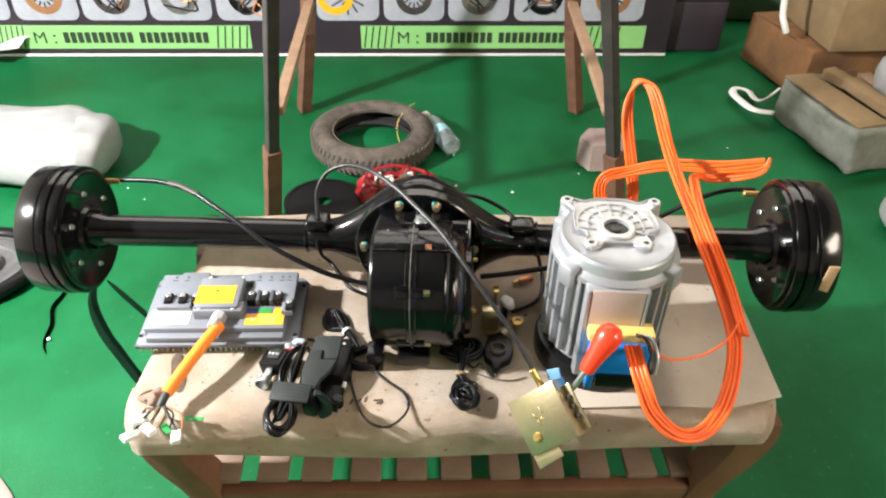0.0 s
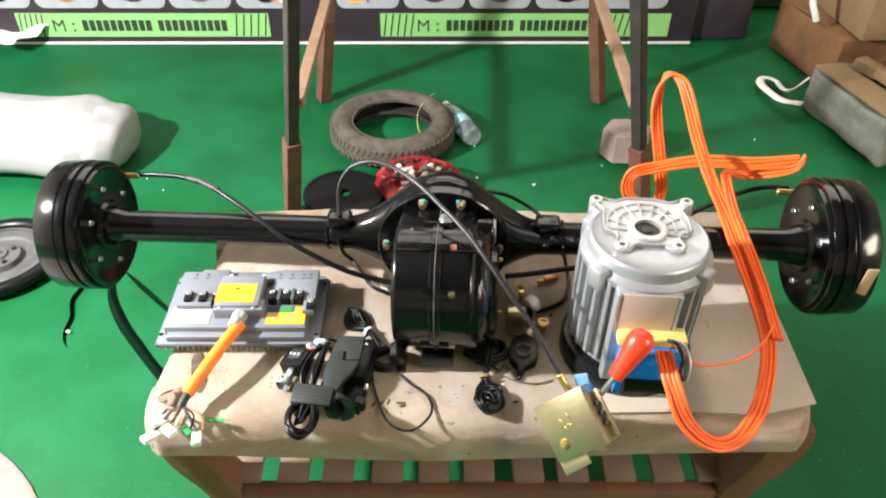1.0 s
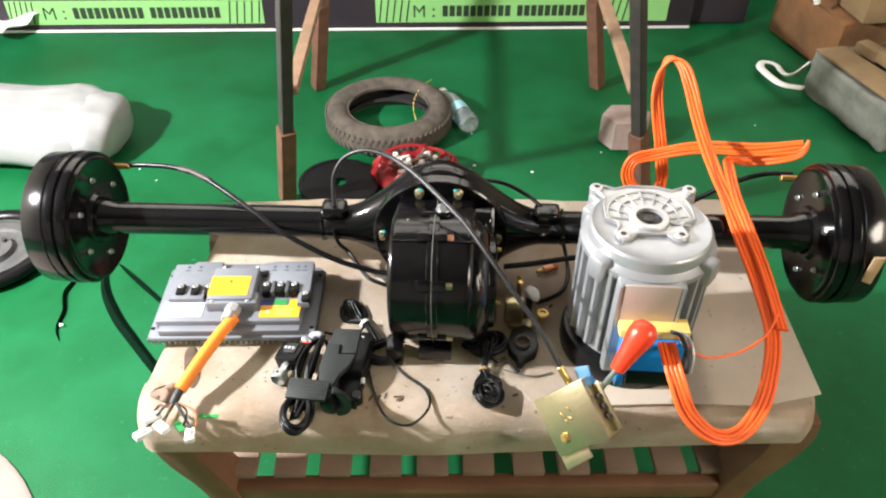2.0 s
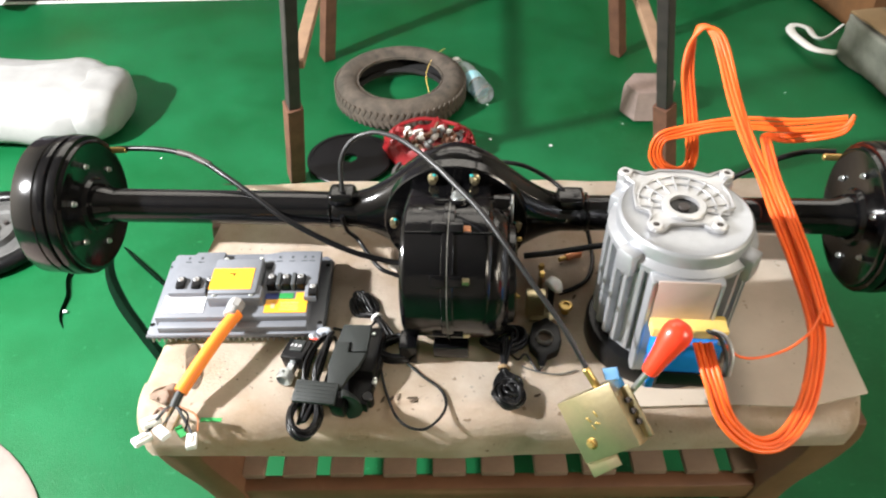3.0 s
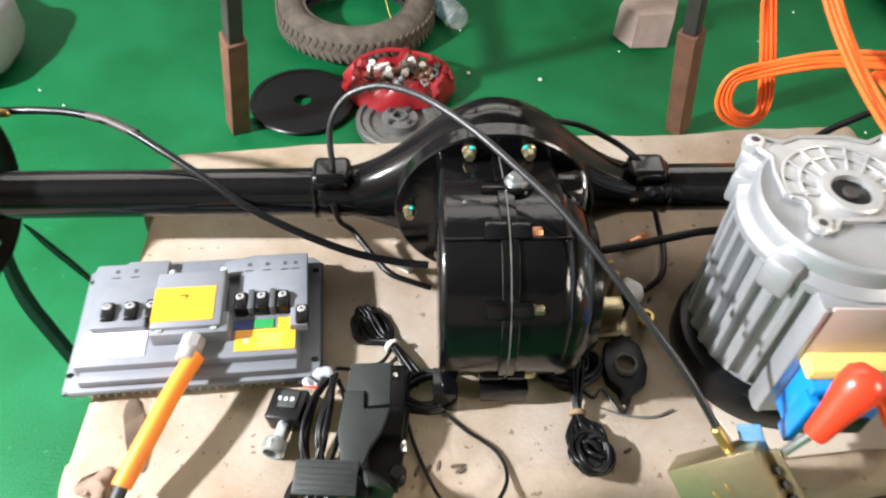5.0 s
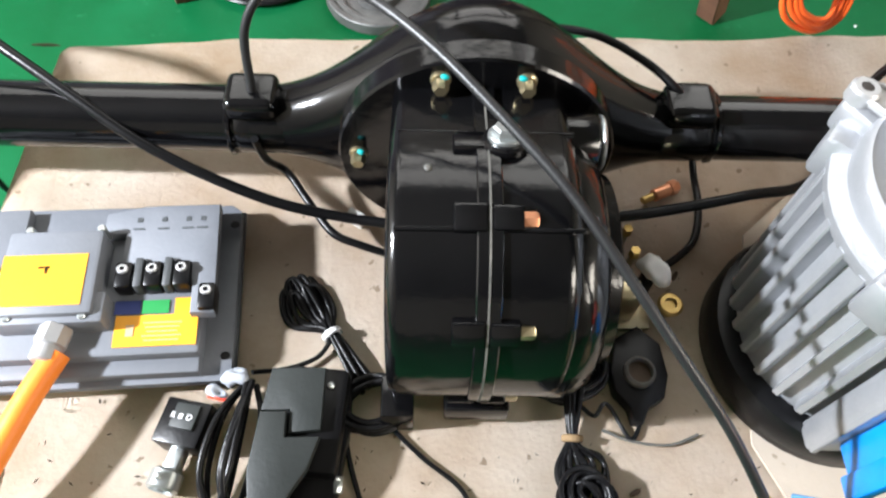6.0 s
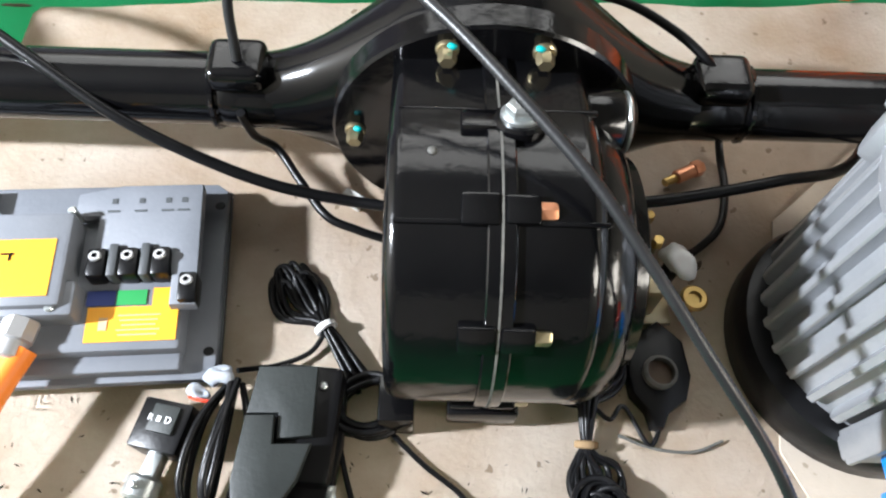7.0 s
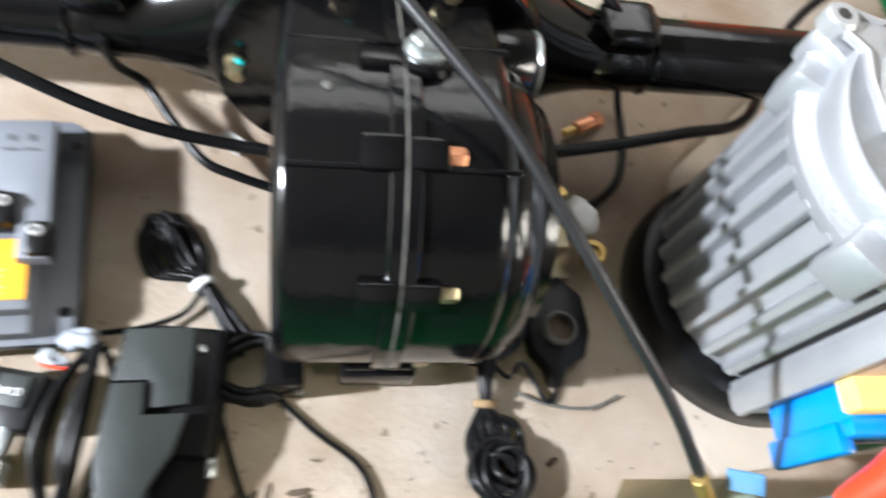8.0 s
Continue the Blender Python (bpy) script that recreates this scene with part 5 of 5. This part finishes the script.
for v in pp.verts:
    x, y = v.co.x, v.co.y
    v.co = Vector((x * 0.36, y * 0.26, 0.03 + 0.035 * noise.noise(Vector((x * 4, y * 4, 2))) + 0.05 * max(0, x)))
bmesh.ops.solidify(pp, geom=list(pp.faces), thickness=0.003)
solo("crumpled_paper", pp, "paper", "crumpled white sheet of paper near the banner", "paper", pose(-1.79, 3.22, 0.02, 0, 0, -25))


# ---- banner ----
def build_banner():
    b = thing("printed_banner", pose(-1.635, 3.188, 0, 0, 0, 3.53), "dark printed vinyl banner with lime green contact strips", "banner")
    part("backing", box(3.35, 0.006, 1.25, (1.03, 0.006, 0.633), 0.001), "banner", b)
    part("bottom_hem", box(3.35, 0.012, 0.010, (1.03, 0.003, 0.005), 0.002), "white", b, "white bottom hem")
    y0 = 0.0015
    for x0, x1, m0, hatch in ((-0.10, 0.925, 0.036, 0.79), (1.385, 2.6, 1.535, 2.36)):
        st_ = part("contact_strip", box(x1 - x0, 0.001, 0.10, ((x0 + x1) / 2, y0, 0.083)), "lime", b, "lime green strip with black print")
        for k in range(5):
            part("hatch_bar", box(0.006, 0.001, 0.094, (hatch + 0.03 * k, y0 - 0.001, 0.083), rot=pose(0, 0, 0, 0, 8, 0)), "ink", st_)
            part("hatch_bar", box(0.006, 0.001, 0.094, (x0 + 0.02 + 0.028 * k if x0 > 0 else x0 + 0.012 + 0.022 * k, y0 - 0.001, 0.083), rot=pose(0, 0, 0, 0, 8, 0)), "ink", st_)
        cu = bpy.data.curves.new("lettering", "FONT")
        cu.body, cu.size, cu.extrude, cu.offset = "M", 0.074, 0.0003, 0.0
        ob = new("lettering", cu)
        me = bpy.data.meshes.new_from_object(ob.evaluated_get(bpy.context.evaluated_depsgraph_get()))
        bpy.data.objects.remove(ob)
        me.materials.clear()
        me.materials.append(M["ink"])
        share("lettering", me, st_, pose(m0, y0 - 0.001, 0.055, 90, 0, 0))
        for z in (0.06, 0.088):
            part("colon_dot", box(0.009, 0.001, 0.009, (m0 + 0.088, y0 - 0.001, z)), "ink", st_)
        pos = m0 + 0.125
        for group in (10, 10):
            for k in range(group):
                part("print_bar", box(0.022, 0.001, 0.046, (pos + 0.011, y0 - 0.001, 0.081)), "ink", st_)
                pos += 0.0287
            pos += 0.022
    # picture tiles above the strips
    rnd = random.Random(3)
    for k, (x0, x1) in enumerate(((-0.27, -0.02), (0.0, 0.252), (0.268, 0.52), (0.536, 0.784), (0.805, 1.055), (1.21, 1.465), (1.484, 1.734), (1.751, 2.004), (2.026, 2.276), (2.303, 2.573))):
        w_ = x1 - x0
        out = []
        for cx, cz, a0 in ((w_ / 2 - 0.035, 0.10, 0), (-w_ / 2 + 0.035, 0.10, 90), (-w_ / 2 + 0.035, -0.065, 180), (w_ / 2 - 0.035, -0.065, 270)):
            out += [(cx + 0.035 * math.cos(math.radians(a0 + 18 * i)), cz + 0.035 * math.sin(math.radians(a0 + 18 * i))) for i in range(6)]
        m = pose((x0 + x1) / 2, y0 - 0.001, 0.255, 90, 0, 0)
        tl = part("picture_tile", prism(out, 0.0, 0.001), "tile", b, "pale rounded picture tile", m)
        part("picture_shape", ring(0.045, 0.075, 0.0012, 0.0022, 30, bev=0.0004), ("rubber", "copper", "darksteel", "gasket")[k % 4] if k != 5 else "yellow", tl, "", pose(0.0 if k != 5 else -0.05, 0.0, 0))
        if k % 4 == 1 or k == 0 or k == 6:
            for a in range(0, 360, 30):
                part("picture_shape", box(0.05, 0.006, 0.0006, (0.05, 0, 0.0016)), "rubber", tl, "", pose(0, 0, 0, 0, 0, a))
        elif k == 5:
            part("picture_shape", prism([(-0.05, -0.06), (0.08, -0.05), (0.09, 0.06), (-0.04, 0.07)], 0.0015, 0.003), "plastic", tl)
            part("picture_shape", prism([(-0.12, -0.05), (-0.07, -0.055), (-0.07, 0.08), (-0.12, 0.07)], 0.0015, 0.003), "blue", tl)
        else:
            for i in range(3):
                part("picture_shape", sweep(spline([(rnd.uniform(-0.09, 0.09), rnd.uniform(-0.07, 0.09), 0.002) for _ in range(5)], 6), 0.004, 6), ("rubber", "copper", "darksteel")[i], tl)


build_banner()
bx = thing("dark_case", pose(1.19, 3.50, 0, 0, 0, 3), "dark box standing beside the banner", "box")
part("case_body", box(0.24, 0.18, 0.22, (0, 0, 0.11), 0.008), "banner", bx)
part("case_lid", box(0.244, 0.184, 0.03, (0, 0, 0.235), 0.006), "banner", bx)
cr = thing("green_crate", pose(1.5, 4.0, 0, 0, 0, 2), "grey-green plastic crate at the back", "crate")
part("crate_side", box(0.95, 0.02, 0.25, (0, -0.2, 0.127), 0.004), "crate", cr)
part("crate_side", box(0.95, 0.02, 0.25, (0, 0.2, 0.127), 0.004), "crate", cr)
for x in (-0.47, 0.47):
    part("crate_end", box(0.02, 0.38, 0.25, (x, 0, 0.127), 0.004), "crate", cr)
part("crate_floor", box(0.92, 0.38, 0.01, (0, 0, 0.01)), "crate", cr)
part("crate_rim", box(0.97, 0.03, 0.025, (0, -0.2, 0.25), 0.004), "crate", cr)
part("crate_tag", box(0.1, 0.003, 0.05, (-0.2, -0.2125, 0.12)), "white", cr)


# ---- clutter at the other side ----
def carton(name, m, s, material, label, flap=True):
    t = thing(name, m, label, "box")
    part("carton_body", box(s[0], s[1], s[2], (0, 0, s[2] / 2), 0.006), material, t)
    if flap:
        part("flap", box(s[0] * 0.98, s[1] * 0.5, 0.004, (0, -s[1] * 0.24, s[2] + 0.004), 0.001, rot=pose(0, 0, 0, 3, 0, 0)), material, t)
        part("flap", box(s[0] * 0.98, s[1] * 0.48, 0.004, (0, s[1] * 0.25, s[2] + 0.005), 0.001, rot=pose(0, 0, 0, -4, 0, 0)), material, t)
    part("tape", box(0.05, s[1] * 1.0, 0.001, (0, 0, s[2] + 0.0085)), "amber", t)
    return t


carton("cardboard_box", pose(1.75, 3.23, 0, 0, 0, 14), (0.62, 0.42, 0.2), "card", "worn brown cardboard box on the carpet")
carton("cardboard_box", pose(1.87, 3.17, 0.213, 0, 0, 6), (0.70, 0.42, 0.2), "cardpale", "pale cardboard carton stacked on another box", False)
gs = box(0.43, 0.32, 0.165, (0, 0, 0.0825), 0.012, 3)
bmesh.ops.subdivide_edges(gs, edges=[e for e in gs.edges if e.calc_length() > 0.06], cuts=14, use_grid_fill=True)
for v in gs.verts:
    # sides lean out towards the top and sag between the corners
    k = v.co.z / 0.165
    v.co.y += (-0.03 if v.co.y < 0 else 0.01) * k * (0.6 + 0.4 * v.co.x / 0.2)
    v.co.z -= 0.012 * math.cos(v.co.x * 6.5) * k
gs.normal_update()
roughen(gs, 0.010, 9, 3)
roughen(gs, 0.005, 34, 5)
for v in gs.verts:
    v.co.z = max(v.co.z, 0.0)
gsack = thing("grey_sack", pose(1.565, 2.655, 0, 0, 0, -74.5), "dusty grey plastic-wrapped carton full of scrap", "sack")
part("sack_body", gs, "greysack", gsack, angle=50)
part("folded_top", roughen(box(0.40, 0.12, 0.010, (0.0, -0.11, 0.171), 0.004), 0.005, 20), "cardpale", gsack, "torn brown cardboard edge along the top")
part("folded_top", roughen(box(0.38, 0.15, 0.008, (0.0, 0.06, 0.168), 0.003), 0.006, 14, 5), "card", gsack, "brown cardboard laid over the scrap")
for k, (x, y, z, a_, l) in enumerate(((1.565, 2.60, 0.196, -72, 0.22), (1.515, 2.75, 0.193, -66, 0.10), (1.62, 2.68, 0.192, -80, 0.16))):
    solo("wood_offcut", roughen(box(l, 0.055, 0.035, (0, 0, 0), 0.004), 0.001, 50, k), "palewood" if k == 2 else "cardpale", "pale wooden offcut lying on the grey sack", "wood piece", pose(x, y, z, 0, 2, a_), "wood offcuts")
ws = blob(0.11, 0.11, 0.1, 0.03, 12, 3, 4, 0.8)
roughen(ws, 0.008, 40, 2)
solo("white_bag", ws, "sack", "white plastic bag on the grey sack", "bag", pose(1.70, 2.62, 0.262), group="white plastic bags", angle=60)
ws = blob(0.1, 0.13, 0.06, 0.025, 14, 9, 4, 0.8)
for v in ws.verts:
    v.co.z = max(v.co.z + 0.05, 0)
solo("white_bag", ws, "sack", "white plastic bag lying on the carpet", "bag", pose(1.555, 2.08, 0), group="white plastic bags", angle=60)
solo("white_strap", sweep(spline([(1.40, 2.92, 0.06), (1.34, 2.875, 0.04), (1.315, 2.885, 0.03), (1.31, 2.93, 0.025), (1.312, 2.975, 0.022), (1.29, 3.0, 0.022), (1.262, 3.0, 0.022), (1.243, 2.955, 0.022), (1.25, 2.865, 0.03), (1.268, 2.785, 0.04), (1.31, 2.725, 0.06)], 8), 0.011, 8, flat=(0.006, 0.015)), "white", "white plastic strap looping from the sack", "strap")
solo("white_hose", sweep(spline([(1.405, 3.02, 0.25), (1.39, 3.02, 0.28), (1.375, 3.03, 0.32), (1.375, 3.06, 0.42), (1.42, 3.12, 0.46), (1.5, 3.14, 0.40)], 8), 0.012, 8), "white", "short white hose hanging over the boxes", "hose")

# carpet creases and litter
def fold(pts, wide, label):
    """A low fold in the carpet that tapers out at both ends; dark colour paints its shade."""
    base = Vector((*pts[0], 0))
    path = [p - base for p in spline([(x, y, 0) for x, y in pts], 12)]
    bm = bmesh.new()
    rows = []
    for i, p in enumerate(path):
        d = (path[min(i + 1, len(path) - 1)] - path[max(i - 1, 0)]).normalized()
        n = Vector((-d.y, d.x, 0))
        f = math.sin(math.pi * min(1.0, 0.04 + 0.96 * i / (len(path) - 1))) ** 0.6
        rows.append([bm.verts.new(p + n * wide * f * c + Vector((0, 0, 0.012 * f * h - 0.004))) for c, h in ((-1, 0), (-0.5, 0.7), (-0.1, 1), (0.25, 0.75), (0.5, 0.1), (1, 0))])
    for a, b in zip(rows, rows[1:]):
        for k in range(5):
            bm.faces.new((a[k], a[k + 1], b[k + 1], b[k]))
    bmesh.ops.solidify(bm, geom=list(bm.faces), thickness=0.003)
    return solo("shaded_carpet_crease", bm, "carpet_shade", label, "crease", Matrix.Translation(base), "creases in the carpet", angle=60)


fold(((-0.91, 1.80), (-0.893, 1.72), (-0.898, 1.66), (-0.875, 1.60), (-0.868, 1.54), (-0.845, 1.50)), 0.005, "short carpet fold with its shade painted dark green")
fold(((-0.84, 1.80), (-0.805, 1.69), (-0.74, 1.59), (-0.655, 1.495), (-0.53, 1.36), (-0.40, 1.22)), 0.015, "long carpet fold under the table, its shade painted dark green")
fold(((-0.80, 1.78), (-0.74, 1.725), (-0.66, 1.655), (-0.60, 1.60)), 0.006, "thin carpet fold with its shade painted dark green")
rnd = random.Random(21)
for k in range(26):
    x, y = ((0.15, 2.28), (0.33, 2.25), (-0.86, 1.55), (0.9, 1.9), (0.75, 1.86), (-0.9, 1.9))[k] if k < 6 else (rnd.uniform(-0.9, 1.4), rnd.uniform(1.7, 3.1))
    solo("litter_speck", blob(0.006 if k < 6 else 0.003, 0.005 if k < 6 else 0.003, 0.002, 0.001, 200, k, 1), "paper", "tiny white scrap on the carpet", "litter", pose(x, y, 0.002), "white specks on the carpet")
# Added disc for pale floor past the carpet edge, placed to fit the camera's view.
hoop = thing("pale_floor_patch", pose(-1.075, 0.805, 0), "pale disc standing for bare floor beyond the carpet, with a dark cable", "mat")
part("floor_disc", lathe([(0, 0.006), (0.44, 0.006), (0.45, 0.0), (0, 0.0)], 72), "mat", hoop)
part("floor_cable", sweep(spline([(0.10, 0.30, 0.010), (0.20, 0.29, 0.010), (0.27, 0.23, 0.010), (0.29, 0.12, 0.010)], 10), 0.004, 8), "rubber", hoop)
